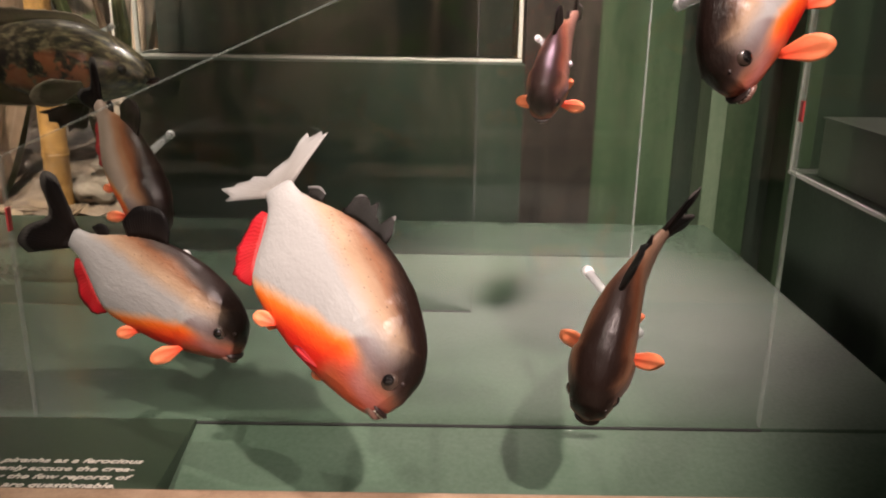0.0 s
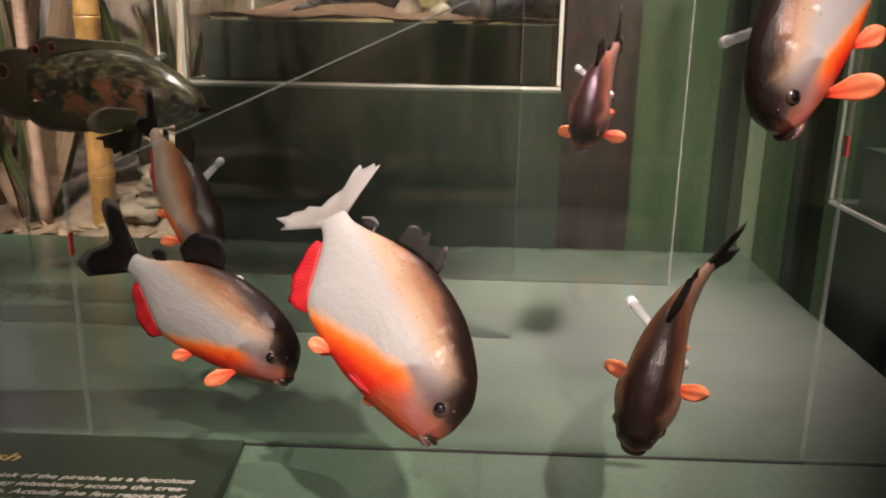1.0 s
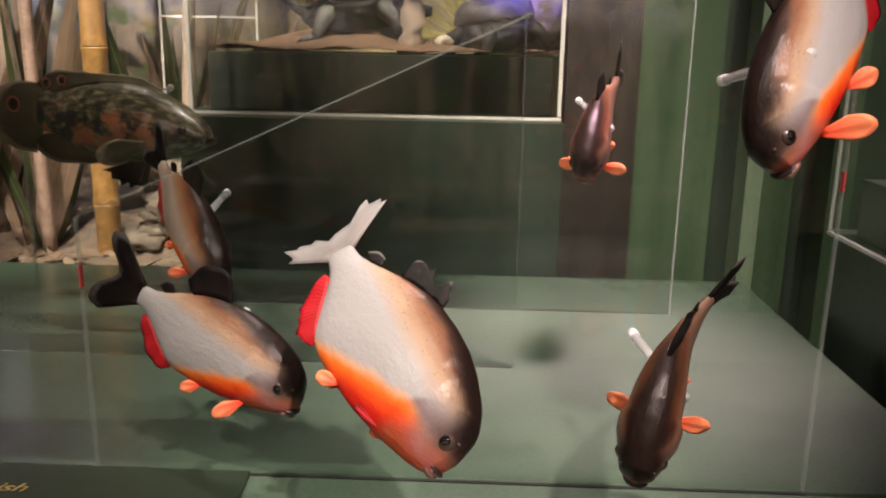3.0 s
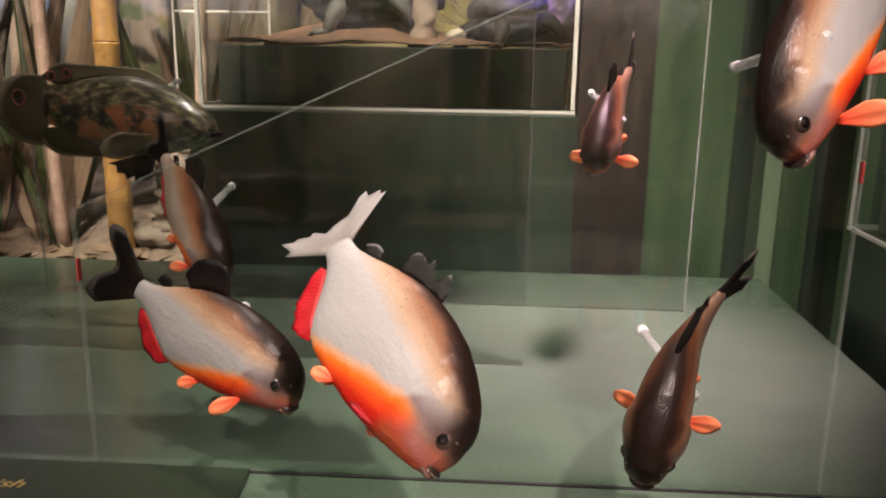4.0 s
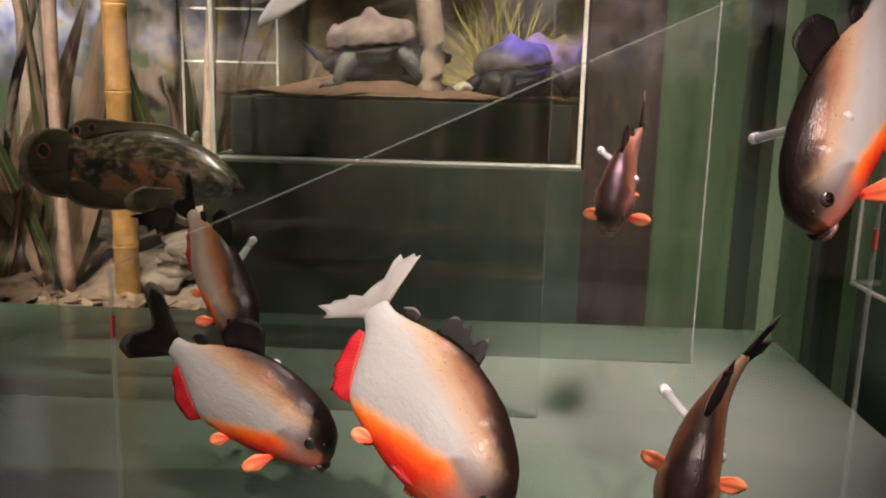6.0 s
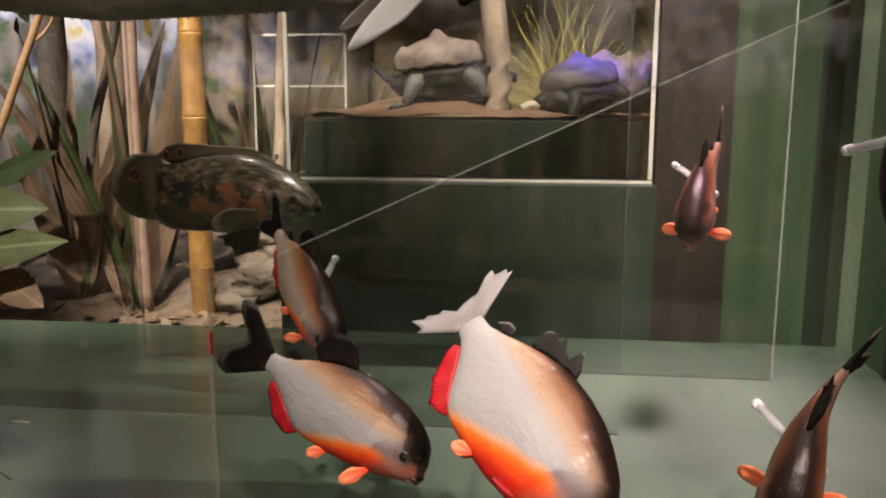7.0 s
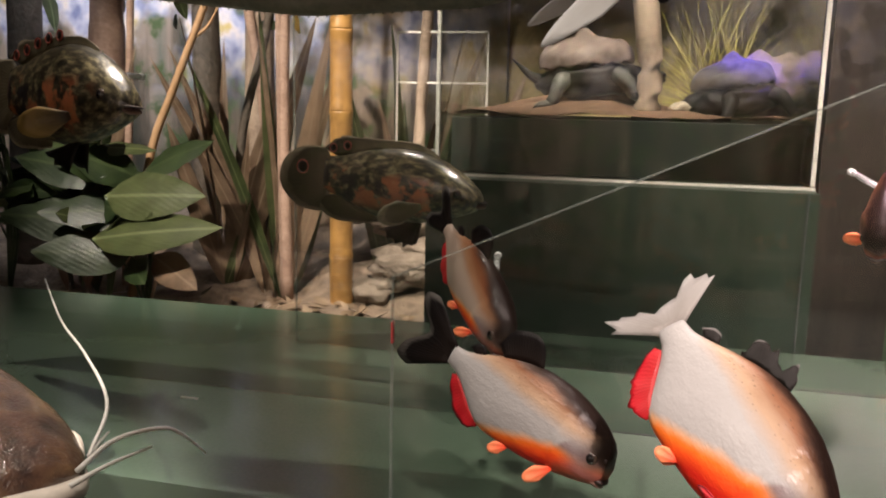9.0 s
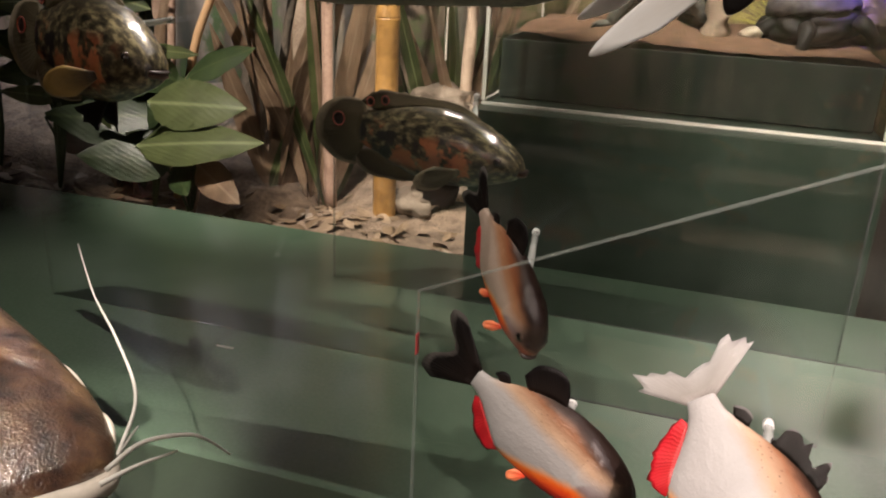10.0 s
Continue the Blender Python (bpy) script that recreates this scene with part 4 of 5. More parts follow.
def turtle(name, label, m, shell_size, shell_mat, head_mat, leg_mat, arch=1.0):
    """A ridged shell of knobbly scutes over a dark body, scaly legs and a flat head."""
    t = thing(name, label, "turtle model", m=m, group="turtle models")
    a, b, c = shell_size
    shell = blob((0, 0, c * 0.98), (a, b, c * 0.72 * arch), 5, 0.04, 2.5)
    for v in shell.verts:
        u, w = v.co.x / a, v.co.y / b
        up = max(0.0, (v.co.z - c * 1.0) / c)
        knob = max(0.0, math.cos(u * 7.2)) * max(0.25, math.cos(w * 4.6))
        grain = noise.fractal(v.co * 60, 1.0, 2.0, 3)
        v.co.z = max(v.co.z, c * (0.86 + 0.05 * math.sin(u * 19))) + c * up * (0.34 * knob + 0.07 * grain)
    part("shell", shell, shell_mat, t, "dull shell of knobbly ridged scutes")
    part("body", blob((0, 0, c * 0.42), (a * 1.04, b * 1.08, c * 0.62), 4, 0.16, 3.0, 2), M_TURTLE, t)
    for sx in (-1, 1):
        for sy in (-1, 1):
            q = Vector((sx * a * 0.55, sy * b * 0.95, c * 0.55))
            e = Vector((sx * a * 0.86, sy * b * 1.32, -c * 0.12))
            k = q.lerp(e, 0.5) + Vector((-sx * a * 0.04, sy * b * 0.10, c * 0.12))
            legm = tube(curve_points([q, k, e], 9), [c * f for f in (0.22, 0.24, 0.25, 0.24, 0.22, 0.20, 0.18, 0.17, 0.16)], 12)
            for v in legm.verts:
                v.co += Vector((1, 1, 1)) * 0.06 * c * noise.noise(v.co * 90)
            leg = part("leg", legm, leg_mat, t, "grey scaly leg")
            part("foot", blob(e + Vector((sx * a * 0.10, 0, 0)), (a * 0.22, b * 0.18, c * 0.12), 3, 0.2), leg_mat, leg)
            for n in (-1, 0, 1):
                claw = e + Vector((sx * a * 0.28, n * b * 0.09, -c * 0.02))
                part("claw", tube([claw, claw + Vector((sx * a * 0.10, 0, -c * 0.04))], [c * 0.05, c * 0.012], 6), head_mat, leg)
    part("neck", tube([(a * 0.8, 0, c * 0.6), (a * 1.05, 0, c * 0.5), (a * 1.22, 0, c * 0.4)], [c * 0.3, c * 0.24, c * 0.24], 10), M_TURTLE, t)
    head = blob((a * 1.38, 0, c * 0.38), (a * 0.27, b * 0.27, c * 0.21), 3, 0.3, 3.0, 4)
    part("head", head, head_mat, t, "pale patterned turtle head")
    part("tail", tube([(-a * 0.9, 0, c * 0.55), (-a * 1.2, 0, c * 0.75), (-a * 1.55, 0, c * 1.25)], [c * 0.2, c * 0.12, c * 0.02], 8), M_TURTLE, t)
    return t


turtle("turtle_model", "pinkish-grey knobbly shelled turtle model on a bark log", Matrix.Translation((-0.345, 2.40, 1.462)) @ Matrix.Rotation(radians(10), 4, "Z") @ Matrix.Rotation(radians(-6), 4, "Y"), (0.135, 0.10, 0.10), M_SHELL, M_TURTLE, M_TLEG)
turtle("turtle_model", "dark turtle model with pale head in violet light", Matrix.Translation((0.055, 2.36, 1.425)) @ Matrix.Rotation(radians(205), 4, "Z") @ Matrix.Rotation(radians(8), 4, "Y"), (0.115, 0.09, 0.085), M_SHELL_DARK, M_HEADPALE, M_TURTLE)
stump = thing("driftwood_post", "pale weathered driftwood post in the case", "driftwood", (-0.18, 2.27, 1.41))
part("trunk", tube(curve_points([(0.0, 0, -0.01), (0.005, 0, 0.12), (-0.01, 0, 0.25), (-0.035, 0, 0.45), (-0.03, 0.02, 0.7)], 14), [0.040, 0.036, 0.034, 0.033, 0.033, 0.034, 0.034, 0.034, 0.033, 0.033, 0.032, 0.031, 0.03, 0.03], 14), M_DRIFT, stump)
log = thing("bark_log", "flat brown bark log under the turtle", "log", (-0.36, 2.36, 1.44))
part("log", tube(curve_points([(-0.26, -0.05, -0.03), (-0.1, -0.02, -0.005), (0.05, 0, 0.005), (0.17, -0.03, 0.0)], 14), [0.012 + 0.02 * math.sin(math.pi * (k + 1) / 15) for k in range(14)], 10), M_SUB, log)
rock = thing("tan_boulder", "tan layered boulder beside the dark turtle", "rock", (0.155, 2.47, 1.45))
part("stone", blob((-0.01, 0, 0.05), (0.105, 0.08, 0.085), 4, 0.45, 2.2, 5), M_ROCK, rock)
tuft = thing("grass_tuft", "spiky yellow-green grass tuft in the case", "grass", (0.02, 2.56, 1.42))
rg = random.Random(8)
for k in range(130):
    a, e, l = rg.uniform(-1.5, 1.5), rg.uniform(-0.7, 0.7), rg.uniform(0.18, 0.48)
    d = Vector((math.sin(a), e * 0.6, math.cos(a) * 0.9 + 0.15)).normalized()
    pts = [Vector((rg.uniform(-0.03, 0.03), rg.uniform(-0.02, 0.02), 0.0)) + d * l * u - Vector((0, 0, 0.12 * l * u * u)) for u in (0, 0.35, 0.7, 1)]
    part("blade", tube(pts, [0.002, 0.0024, 0.0017, 0.0004], 4, flat=0.35), M_GRASS, tuft)
inner_box = thing("small_acrylic_box", "small clear acrylic box with bright edges", "display box", (-0.70, 2.75, 1.262))
for b in ((-0.28, 0.02, -0.16, -0.154, 0.235, 0.241), (-0.28, 0.02, -0.16, -0.154, 0.395, 0.401), (-0.283, -0.277, -0.16, -0.154, 0.0, 0.40), (0.017, 0.023, -0.16, -0.154, 0.0, 0.40)):
    part("edge", box(*b), M_CASE_EDGE, inner_box, smooth=False)

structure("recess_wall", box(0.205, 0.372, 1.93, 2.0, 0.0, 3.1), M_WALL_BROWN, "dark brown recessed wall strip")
# Wall shading as colour: darker boards for shaded recesses, a paler lit edge.
for x0, x1, y0, mt, lb in ((0.374, 0.566, 1.95, M_WALL_GREEN, "mid-green painted wall panel"), (0.567, 0.637, 2.02, M_PLINTH, "recessed green wall strip coloured dark for its shade"), (0.638, 0.678, 1.935, M_WALL_GREEN_LIT, "green wall edge coloured pale where it catches light"), (0.679, 0.758, 1.955, M_WALL_GREEN, "mid-green painted wall panel"), (0.759, 0.842, 2.05, M_PLINTH, "recessed green wall strip coloured dark for its shade"), (0.843, 0.90, 1.96, M_WALL_GREEN, "mid-green painted wall panel"), (0.901, 2.2, 2.06, M_PLINTH, "dark green wall beyond the case")):
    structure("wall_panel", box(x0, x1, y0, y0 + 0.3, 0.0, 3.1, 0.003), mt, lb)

structure("side_plinth", box(0.690, 1.45, 0.55, 1.553, 0.0, 1.086, 0.002), M_PLINTH, "dark plinth under the side case")
side_case = thing("side_case", "clear acrylic case with pale edges on a dark plinth", "display case", (0.68, 1.557, 1.088))
for nm, b in (("side_pane", (0.0, 0.006, -0.95, 0.0, 0.008, 0.9)), ("back_pane", (0.006, 0.75, -0.006, 0.0, 0.008, 0.9))):
    p = part(nm, box(*b), M_PANE, side_case, smooth=False)
    p.visible_shadow = False
for b in ((-0.003, 0.004, -0.95, 0.003, -0.001, 0.0055), (-0.0015, 0.004, -0.003, 0.003, 0.0076, 0.9), (0.0065, 0.75, -0.004, 0.005, -0.001, 0.0075)):
    part("case_edge", box(*b), M_EDGE_SIDE, side_case, "pale polished acrylic edge", smooth=False)
M_BLOCK = paint("grey_green_block", (0.075, 0.085, 0.07), (0.11, 0.125, 0.10), 5, 0.6, 110, 0.2)
M_SAND = paint("orange_sand", (0.28, 0.13, 0.07), (0.42, 0.22, 0.12), 14, 0.9, 160, 0.6, 0.003)
structure("side_case_base", box(0.715, 1.42, 0.62, 1.52, 1.09, 1.195, 0.002), M_BLOCK, "grey-green base block inside the side case")
structure("side_case_trim", box(0.712, 1.42, 0.62, 1.523, 1.1955, 1.199), M_DECK_FRONT, "pale top trim of the base block")
structure("side_case_sand", blob((1.05, 1.1, 1.199), (0.24, 0.28, 0.02), 3, 0.2, 3), M_SAND, "low heap of orange sand", True)


# ---- forest diorama behind the deck ----
def mural():
    """Painted forest: dim trunks and foliage, with pale sky patches above."""
    m, nt, b = nodes_of("painted_forest")
    tc, sep = nt.nodes.new("ShaderNodeTexCoord"), nt.nodes.new("ShaderNodeSeparateXYZ")
    link(nt, tc.outputs["Object"], sep.inputs[0])
    mp = nt.nodes.new("ShaderNodeMapping")
    mp.inputs["Scale"].default_value = (5.0, 5.0, 0.8)
    link(nt, tc.outputs["Object"], mp.inputs[0])
    trunks = noise_of(nt, 1.3, 4, mp.outputs[0])
    leaves = noise_of(nt, 7.0, 5, tc.outputs["Object"])
    col = ramp(nt, trunks, [(0.34, (0.025, 0.03, 0.02)), (0.46, (0.12, 0.09, 0.06)), (0.56, (0.30, 0.22, 0.16)), (0.68, (0.16, 0.15, 0.11))])
    col = mixc(nt, smooth_of(nt, leaves, 0.52, 0.62), col, (0.07, 0.10, 0.03))
    patch = noise_of(nt, 3.2, 3, tc.outputs["Object"])
    high = smooth_of(nt, sep.outputs[2], 1.35, 1.75)
    sky = maths(nt, "MULTIPLY", smooth_of(nt, patch, 0.42, 0.52), high)
    skycol = ramp(nt, noise_of(nt, 9.0, 2, tc.outputs["Object"]), [(0.36, (0.18, 0.19, 0.30)), (0.48, (0.46, 0.43, 0.50)), (0.60, (0.72, 0.60, 0.52)), (0.7, (0.60, 0.42, 0.14))])
    col = mixc(nt, sky, col, skycol)
    link(nt, col, b.inputs["Base Color"])
    b.inputs["Roughness"].default_value = 0.75
    return m


def leaf_mat(name, dark, light, vein):
    m, nt, b = nodes_of(name)
    tc, sep = nt.nodes.new("ShaderNodeTexCoord"), nt.nodes.new("ShaderNodeSeparateXYZ")
    link(nt, tc.outputs["UV"], sep.inputs[0])
    n, info = noise_of(nt, 14.0, 4), nt.nodes.new("ShaderNodeObjectInfo")
    v = maths(nt, "ADD", maths(nt, "MULTIPLY", n, 0.8), maths(nt, "MULTIPLY", info.outputs["Random"], 0.3))
    col = ramp(nt, v, [(0.3, dark), (0.75, light)])
    rib = smooth_of(nt, maths(nt, "ABSOLUTE", maths(nt, "SUBTRACT", sep.outputs[0], 0.5)), 0.06, 0.01)
    col = mixc(nt, maths(nt, "MULTIPLY", rib, 0.6), col, vein)
    link(nt, col, b.inputs["Base Color"])
    b.inputs["Roughness"].default_value = 0.42
    w = nt.nodes.new("ShaderNodeTexWave")
    w.bands_direction = "DIAGONAL"
    w.inputs["Scale"].default_value, w.inputs["Distortion"].default_value = 6.0, 2.0
    link(nt, tc.outputs["UV"], w.inputs["Vector"])
    bump_of(nt, b, maths(nt, "ADD", maths(nt, "MULTIPLY", w.outputs["Fac"], 0.35), n), 0.3, 0.003)
    return m


M_MURAL = mural()
M_REEDS = paint("painted_reeds", (0.045, 0.038, 0.020), (0.36, 0.28, 0.13), 7, 0.75, 60, 0.1, stretch=(1, 1, 0.45))
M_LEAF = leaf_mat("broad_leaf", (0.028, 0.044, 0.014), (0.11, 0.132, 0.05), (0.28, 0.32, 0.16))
# Darker copy of the leaf green, mostly for leaves in shade.
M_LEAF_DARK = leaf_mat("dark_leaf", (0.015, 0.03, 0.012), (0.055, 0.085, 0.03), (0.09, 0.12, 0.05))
M_LEAF_DRY = leaf_mat("dry_leaf", (0.12, 0.075, 0.045), (0.36, 0.25, 0.165), (0.40, 0.30, 0.21))
M_LEAF_FALLEN = leaf_mat("fallen_leaf", (0.08, 0.055, 0.035), (0.26, 0.185, 0.12), (0.2, 0.15, 0.1))
M_LEAF_YELLOW = leaf_mat("yellow_leaf", (0.30, 0.18, 0.03), (0.50, 0.34, 0.08), (0.5, 0.4, 0.2))
M_BAMBOO = paint("bamboo_ochre", (0.15, 0.075, 0.022), (0.40, 0.22, 0.065), 14, 0.4, 60, 0.3, 0.002, coat=0.2)
M_STEM = paint("stem_pinkish", (0.20, 0.12, 0.085), (0.42, 0.29, 0.22), 10, 0.7, 80, 0.5, 0.004)
M_STICK = paint("stick_tan", (0.34, 0.19, 0.09), (0.52, 0.33, 0.18), 12, 0.6, 90, 0.4, 0.002)
M_BARKD = paint("bark_dark", (0.035, 0.03, 0.022), (0.13, 0.10, 0.075), 9, 0.8, 60, 0.8, 0.008)
M_LITTER = paint("leaf_litter", (0.06, 0.042, 0.03), (0.26, 0.19, 0.135), 16, 0.9, 70, 0.9, 0.012)
M_STONE = paint("pale_stone", (0.085, 0.066, 0.048), (0.25, 0.20, 0.155), 10, 0.85, 60, 0.9, 0.012)

structure("backdrop", box(-4.9, 3.9, -3.49, -3.45, 0.3, 2.9), M_MURAL, "painted forest wall of the display behind the visitor")
structure("backdrop", box(-4.2, -0.69, 3.25, 3.3, 0.5, 3.1), M_MURAL, "painted forest backdrop with pale sky patches")
structure("backdrop", box(-0.689, 0.6, 3.05, 3.1, 1.0, 3.1), M_REEDS, "painted brown and yellow reeds behind the turtle case")
bank = bmesh.new()
bmesh.ops.create_grid(bank, x_segments=110, y_segments=60, size=0.5)
for v in bank.verts:
    x, y = -2.42 + v.co.x * 3.45, 2.56 + v.co.y * 1.37
    n = noise.fractal(Vector((x * 4, y * 4, 3)), 1.0, 2.0, 5)
    rise = 0.20 * max(0.0, y - 2.30) + 0.045 * n * min(1.0, (y - 1.87) * 4)
    v.co = Vector((x, y, 0.80 + rise))
structure("litter_bank", bank, M_LITTER, "bank of brown forest leaf litter", True)


def leaf(length, width, curl=0.25, fold=0.15, n=10, droop=0.3):
    """A pointed leaf along x from its stem, with a folded midrib and a curling edge."""
    bm = bmesh.new()
    uv = bm.loops.layers.uv.new("uv")
    rows, co = [], {}
    for i in range(n):
        u = i / (n - 1)
        w = width * 0.5 * (math.sin(math.pi * u ** 0.75) ** 0.85) + 0.0008
        row = []
        for k in range(5):
            c = (k - 2) / 2
            z = -droop * length * u * u + fold * w * abs(c) - curl * w * c * c + 0.03 * width * math.sin(u * 17 + c * 2) * abs(c)
            for_v = bm.verts.new((length * u, w * c, z))
            co[for_v] = (0.5 + 0.5 * c, u)
            row.append(for_v)
        rows.append(row)
    for a, b in zip(rows, rows[1:]):
        for k in range(4):
            bm.faces.new((a[k], a[k + 1], b[k + 1], b[k]))
    ret = bmesh.ops.solidify(bm, geom=bm.faces[:], thickness=0.0012)
    for f in bm.faces:
        for lo in f.loops:
            c = co.get(lo.vert)
            lo[uv].uv = c if c else (0.5 + lo.vert.co.y / max(width, 0.01), max(0, min(1, lo.vert.co.x / length)))
    return bm


def leaf_at(parent, tip_from, tip_to, width, material, roll=0.0, curl=0.25, droop=0.12, stem_from=None):
    """A leaf from one place to another under a plant standing at parent."""
    o = parent.matrix_world.translation
    a, b = Vector(tip_from) - o, Vector(tip_to) - o
    d = b - a
    ob = part("leaf", leaf(d.length, width, curl, droop=droop), material, parent)
    ob.matrix_basis = Matrix.Translation(a) @ d.to_track_quat("X", "Z").to_matrix().to_4x4() @ Matrix.Rotation(radians(roll if d.x >= 0 else -roll), 4, "X")
    if stem_from is not None:
        s = Vector(stem_from) - o
        part("stem", tube(curve_points([s, s.lerp(a, 0.5) + Vector((0.01, 0.02, 0.03)), a], 8), 0.0045, 6), M_LEAF_DARK if material is not M_LEAF_DRY else M_STEM, parent)
    return ob


plant = thing("broadleaf_plant", "broad-leaved green plant at the edge of the bank", "plant", (-1.55, 2.05, 0.79))
root = (-1.60, 2.08, 0.79)
# Leaves low and to the left get the dark green, as shade.
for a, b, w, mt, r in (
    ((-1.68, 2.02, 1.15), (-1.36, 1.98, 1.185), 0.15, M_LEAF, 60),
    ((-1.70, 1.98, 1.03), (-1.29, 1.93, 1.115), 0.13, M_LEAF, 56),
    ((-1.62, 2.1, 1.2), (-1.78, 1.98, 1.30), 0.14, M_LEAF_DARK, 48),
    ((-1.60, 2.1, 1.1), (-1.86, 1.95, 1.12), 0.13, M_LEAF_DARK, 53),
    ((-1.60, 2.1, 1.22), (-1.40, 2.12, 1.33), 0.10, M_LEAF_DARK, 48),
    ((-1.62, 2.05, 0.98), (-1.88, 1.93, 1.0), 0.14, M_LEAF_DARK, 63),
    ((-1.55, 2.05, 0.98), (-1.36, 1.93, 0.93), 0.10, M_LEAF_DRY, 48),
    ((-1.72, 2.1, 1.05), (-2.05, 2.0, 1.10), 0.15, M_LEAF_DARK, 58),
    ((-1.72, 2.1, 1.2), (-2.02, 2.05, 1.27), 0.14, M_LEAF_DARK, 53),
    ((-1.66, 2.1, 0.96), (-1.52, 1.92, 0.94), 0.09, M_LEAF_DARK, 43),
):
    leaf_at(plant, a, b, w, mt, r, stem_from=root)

rl = random.Random(12)
# Shade among the shrubs comes from their mostly dark leaf colour.
for k in range(5):
    x, y = -2.62 + 0.21 * k + rl.uniform(-0.08, 0.08), rl.uniform(2.0, 2.35)
    shrub = thing("leafy_shrub", "leafy shrub coloured dark green for the shade", "plant", (x, y, 0.80), group="dark shrubs")
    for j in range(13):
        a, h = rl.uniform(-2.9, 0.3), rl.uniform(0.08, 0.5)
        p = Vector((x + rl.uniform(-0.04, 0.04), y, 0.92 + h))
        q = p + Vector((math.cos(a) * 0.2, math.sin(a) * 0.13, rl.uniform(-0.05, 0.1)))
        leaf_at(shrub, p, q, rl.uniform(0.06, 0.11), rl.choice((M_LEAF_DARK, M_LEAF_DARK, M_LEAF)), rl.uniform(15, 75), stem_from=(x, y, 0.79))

bam = thing("bamboo_culm", "thick ochre bamboo culm with ringed nodes", "bamboo", (-1.075, 2.33, 0.78))
z = 0.0
for k, h in enumerate((0.18, 0.215, 0.23, 0.24, 0.25, 0.26, 0.28, 0.3)):
    r = 0.0365 - 0.0006 * k
    part("segment", tube([(0, 0, z + u * h) for u in (0, 0.02, 0.06, 0.5, 0.94, 0.98, 1.0)], [r * q for q in (1.04, 1.06, 0.98, 0.97, 0.98, 1.05, 1.03)], 20), M_BAMBOO, bam)
    z += h

for label, pts, r, mt in (
    ("slender pinkish upright jungle stem", ((-1.270, 2.36, 0.86), (-1.272, 2.35, 1.3), (-1.262, 2.35, 1.8), (-1.25, 2.36, 2.4)), 0.016, M_STEM),
    ("slender pinkish upright jungle stem", ((-1.300, 2.40, 0.86), (-1.296, 2.38, 1.3), (-1.30, 2.39, 1.9), (-1.28, 2.4, 2.4)), 0.012, M_STEM),
    ("pale smooth tree trunk", ((-2.02, 2.52, 0.86), (-2.0, 2.5, 1.3), (-1.985, 2.5, 1.8), (-1.95, 2.55, 2.5)), 0.062, M_STEM),
    ("pale grey smooth tree trunk", ((-1.62, 2.85, 0.9), (-1.60, 2.85, 1.4), (-1.58, 2.85, 2.5)), 0.055, M_DRIFT),
    ("dark mossy tree trunk", ((-1.76, 2.7, 0.9), (-1.73, 2.7, 1.5), (-1.75, 2.7, 2.5)), 0.05, M_BARKD),
    ("dark mossy tree trunk", ((-2.36, 2.5, 0.9), (-2.33, 2.5, 1.5), (-2.28, 2.5, 2.5)), 0.06, M_BARKD),
    ("slender leaning brown jungle stem", ((-1.50, 2.45, 0.88), (-1.47, 2.45, 1.3), (-1.38, 2.5, 1.75), (-1.36, 2.5, 2.3)), 0.014, M_BARKD),
    ("slender leaning brown jungle stem", ((-1.42, 2.6, 0.9), (-1.46, 2.6, 1.4), (-1.53, 2.6, 1.9), (-1.52, 2.6, 2.4)), 0.018, M_STEM),
    ("slender leaning brown jungle stem", ((-1.17, 2.55, 0.9), (-1.16, 2.55, 1.5), (-1.20, 2.55, 2.4)), 0.017, M_BARKD),
    ("slender leaning brown jungle stem", ((-0.92, 2.6, 0.9), (-0.90, 2.6, 1.4), (-0.84, 2.6, 2.3)), 0.02, M_DRIFT),
    ("slender leaning brown jungle stem", ((-1.86, 2.35, 0.9), (-1.84, 2.38, 1.35), (-1.80, 2.4, 2.2)), 0.013, M_STEM),
):
    o = Vector((pts[0][0], pts[0][1], 0.78))
    tr = thing("jungle_stem" if r < 0.03 else "tree_trunk", label, "tree", o, group="jungle stems" if r < 0.03 else "diorama trunks")
    cp = curve_points([Vector((0, 0, 0))] + [Vector(p) - o for p in pts[1:]], 18)
    part("trunk", tube(cp, [r * (1.15 - 0.3 * k / 17 + 0.08 * noise.noise(Vector((k * 0.9, r * 90, 0)))) for k in range(18)], 12), mt, tr)

stick = thing("leaning_stick", "leaning tan stick among the plants", "stick", (-1.70, 2.2, 1.13))
part("stick", tube(curve_points([(-0.05, 0.02, -0.34), (0.049, 0, 0.113), (0.14, 0, 0.33), (0.265, 0, 0.604), (0.33, 0, 0.8)], 16), [0.014 - 0.0003 * k for k in range(16)], 10), M_STICK, stick)
part("twig", tube(curve_points([(0.2, 0, 0.47), (0.26, 0.01, 0.52), (0.31, 0.01, 0.61)], 8), [0.006 - 0.0005 * k for k in range(8)], 6), M_STICK, stick)

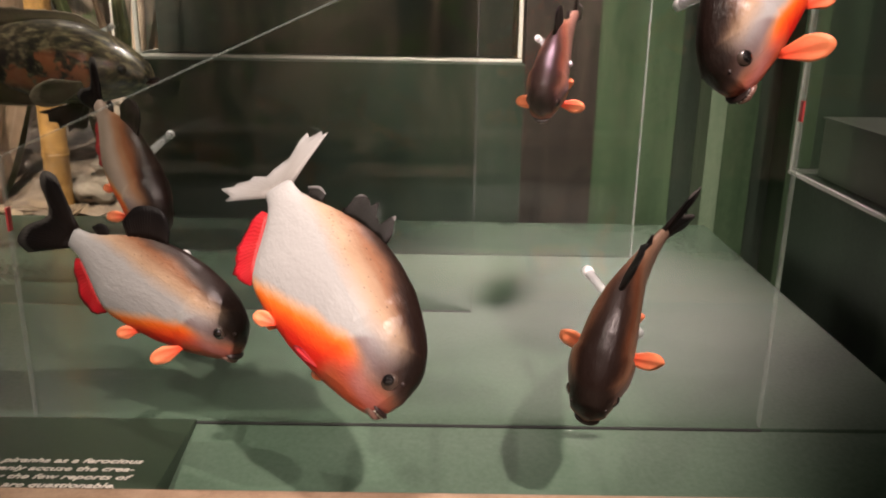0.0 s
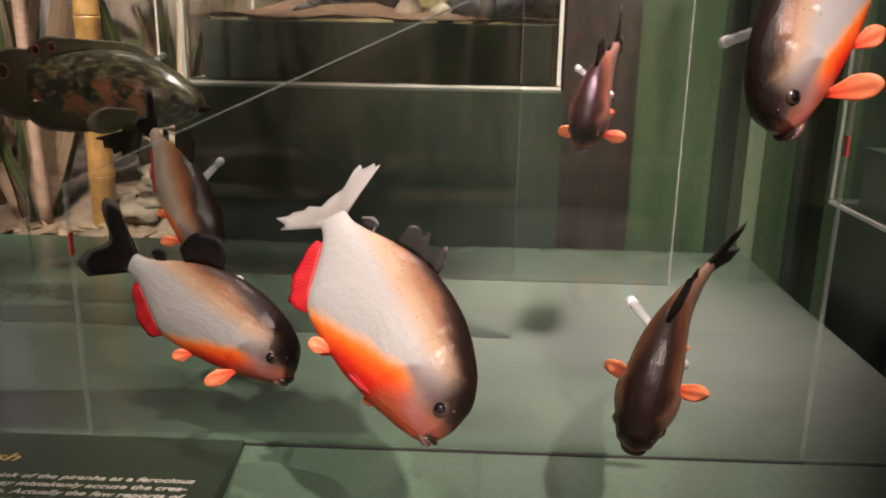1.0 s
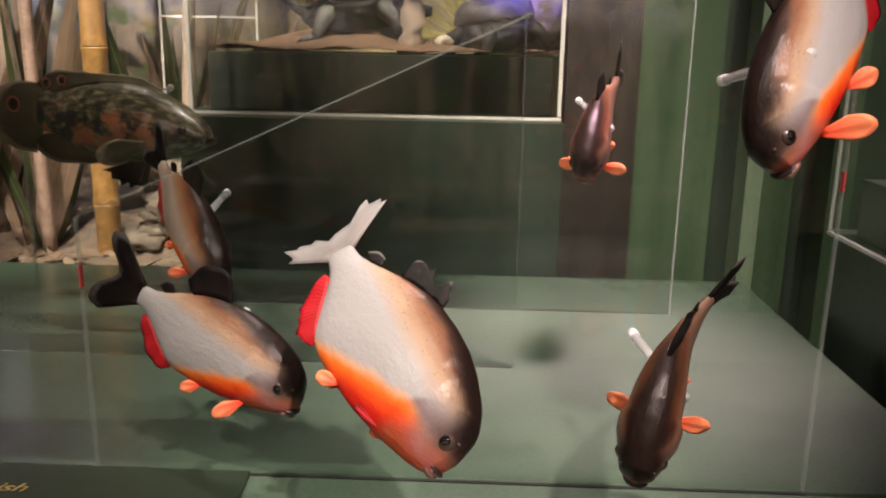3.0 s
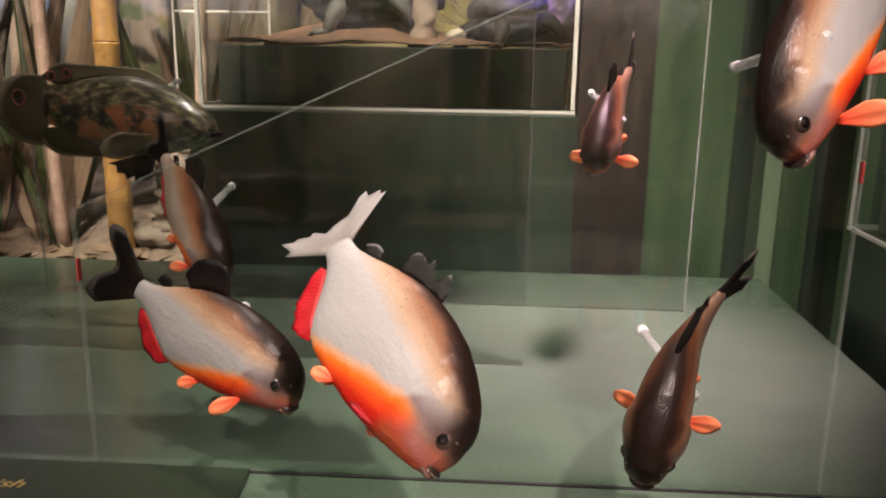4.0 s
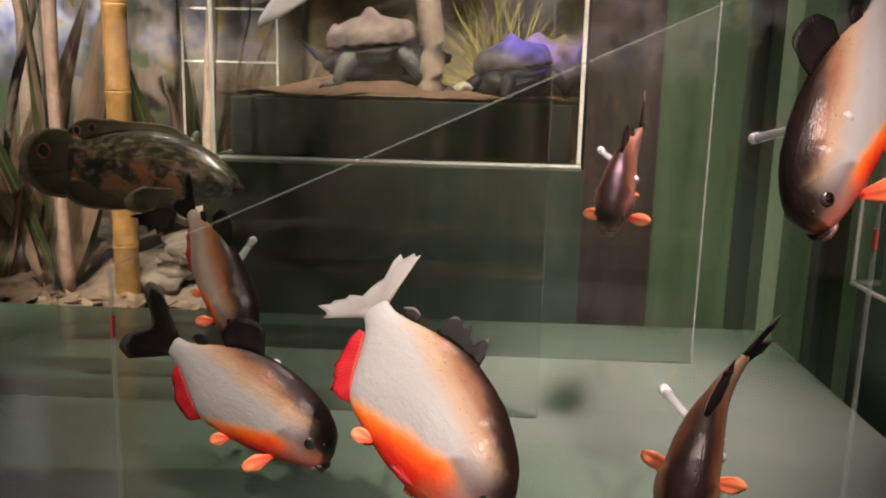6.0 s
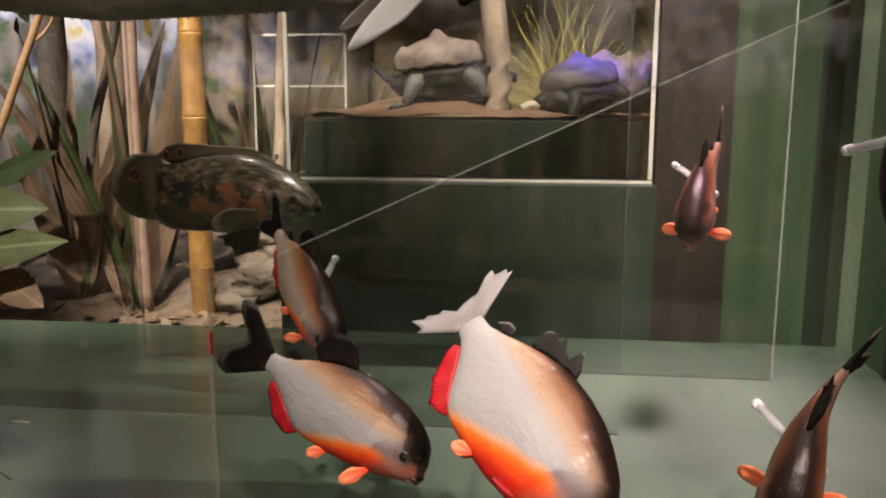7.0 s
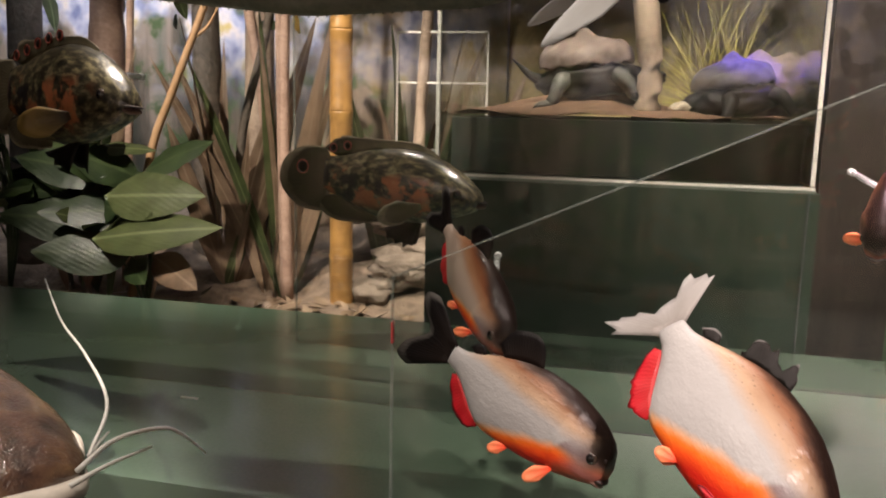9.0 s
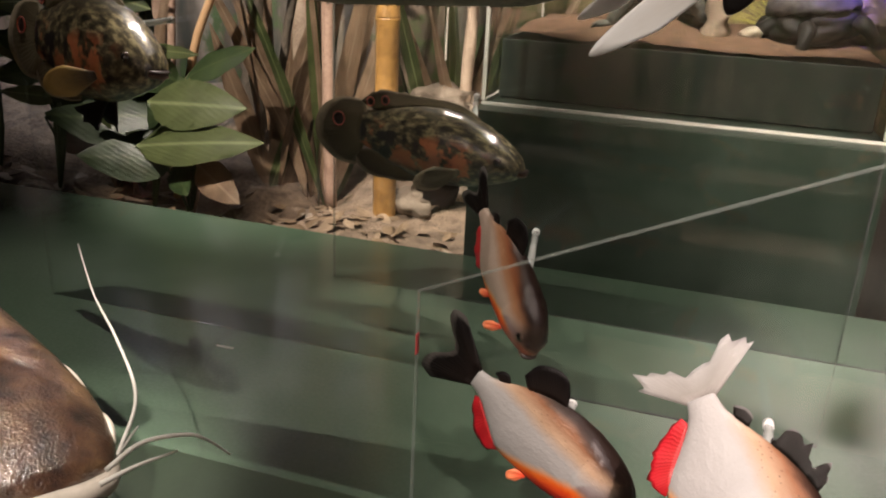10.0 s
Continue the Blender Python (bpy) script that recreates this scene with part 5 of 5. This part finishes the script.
# Tall dry blades and palm leaves round the bamboo.
for x, y, lab, mt, count, seed in ((-1.33, 2.40, "clump of tall dry pinkish blades", M_LEAF_DRY, 15, 1), (-0.98, 2.66, "clump of green and dry blades", M_LEAF, 13, 2), (-1.5, 2.42, "clump of tall dry pinkish blades", M_LEAF_DRY, 12, 3), (-0.84, 2.62, "clump of green and dry blades", M_LEAF_DRY, 10, 4), (-1.95, 2.25, "clump of green and dry blades", M_LEAF_DARK, 10, 5)):
    rb = random.Random(seed)
    cl = thing("blade_plant", lab, "plant", (x, y, 0.79), group="blade plants")
    for k in range(count):
        a = rb.uniform(-0.45, 0.40)
        l = rb.uniform(0.35, 0.95)
        p = Vector((x + rb.uniform(-0.05, 0.05), y + rb.uniform(-0.04, 0.04), 0.79))
        q = p + Vector((math.sin(a) * l, rb.uniform(-0.1, 0.12), math.cos(a) * l))
        ob = leaf_at(cl, p, q, rb.uniform(0.035, 0.075), rb.choice((mt, mt, M_LEAF_DRY, M_LEAF)), rb.uniform(60, 120), droop=rb.uniform(-0.1, 0.15))

hang = thing("hanging_foliage", "yellowing leaves hanging before pale sky", "plant", (-2.15, 2.75, 2.0))
rh = random.Random(4)
part("vine", tube(curve_points([(-0.45, 0.1, 0.5), (-0.2, 0, 0.15), (0.1, 0, 0.0), (0.4, 0.05, -0.12), (0.75, 0.05, -0.1)], 16), 0.008, 6), M_BARKD, hang)
for k in range(26):
    p = Vector((-2.6 + k * 0.05, 2.72 + rh.uniform(-0.1, 0.12), 1.95 + rh.uniform(-0.25, 0.15)))
    leaf_at(hang, p, p + Vector((rh.uniform(-0.1, 0.12), rh.uniform(-0.05, 0.05), rh.uniform(-0.16, 0.0))), rh.uniform(0.04, 0.07), rh.choice((M_LEAF_YELLOW, M_LEAF_YELLOW, M_LEAF, M_LEAF_DARK)), rh.uniform(-90, 60))

# Stones between the bamboo and the plinth.
rs = random.Random(6)
for k in range(15):
    x, y = rs.uniform(-1.12, -0.76), rs.uniform(2.42, 2.62)
    sz = rs.uniform(0.05, 0.10)
    zz = 0.83 + (y - 2.42) * 1.6
    st = thing("stone", "pale layered stone on the bank", "stone", (x, y, zz), group="stones on the bank")
    part("stone", blob((0, 0, 0), (sz * 1.3, sz, sz * 0.55), 3, 0.5, 1.9, k), M_STONE, st)

litter = bmesh.new()
rr = random.Random(3)
for k in range(240):
    x, y = rr.uniform(-2.7, -0.72), 1.90 + abs(rr.gauss(0, 0.22))
    if y > 2.8:
        continue
    n = noise.fractal(Vector((x * 4, y * 4, 3)), 1.0, 2.0, 5)
    z = 0.808 + 0.20 * max(0.0, y - 2.30) + 0.045 * n * min(1.0, (y - 1.87) * 4)
    m = pose(x, y, z, rr.uniform(-35, 35), rr.uniform(-35, 35), rr.uniform(0, 360))
    l, w = rr.uniform(0.04, 0.11), rr.uniform(0.008, 0.024)
    vs = [litter.verts.new(m @ Vector(p)) for p in ((-l / 2, 0, 0), (-l * 0.15, -w, 0.004), (l * 0.25, -w * 0.8, 0.002), (l / 2, 0, 0.006), (l * 0.2, w * 0.9, 0.003), (-l * 0.2, w, 0.001))]
    litter.faces.new(vs)
tagged(part("fallen_leaves", litter, M_LEAF_FALLEN, None, "scattered dry fallen leaves and twigs", smooth=False), category="leaves", kind="stuff")
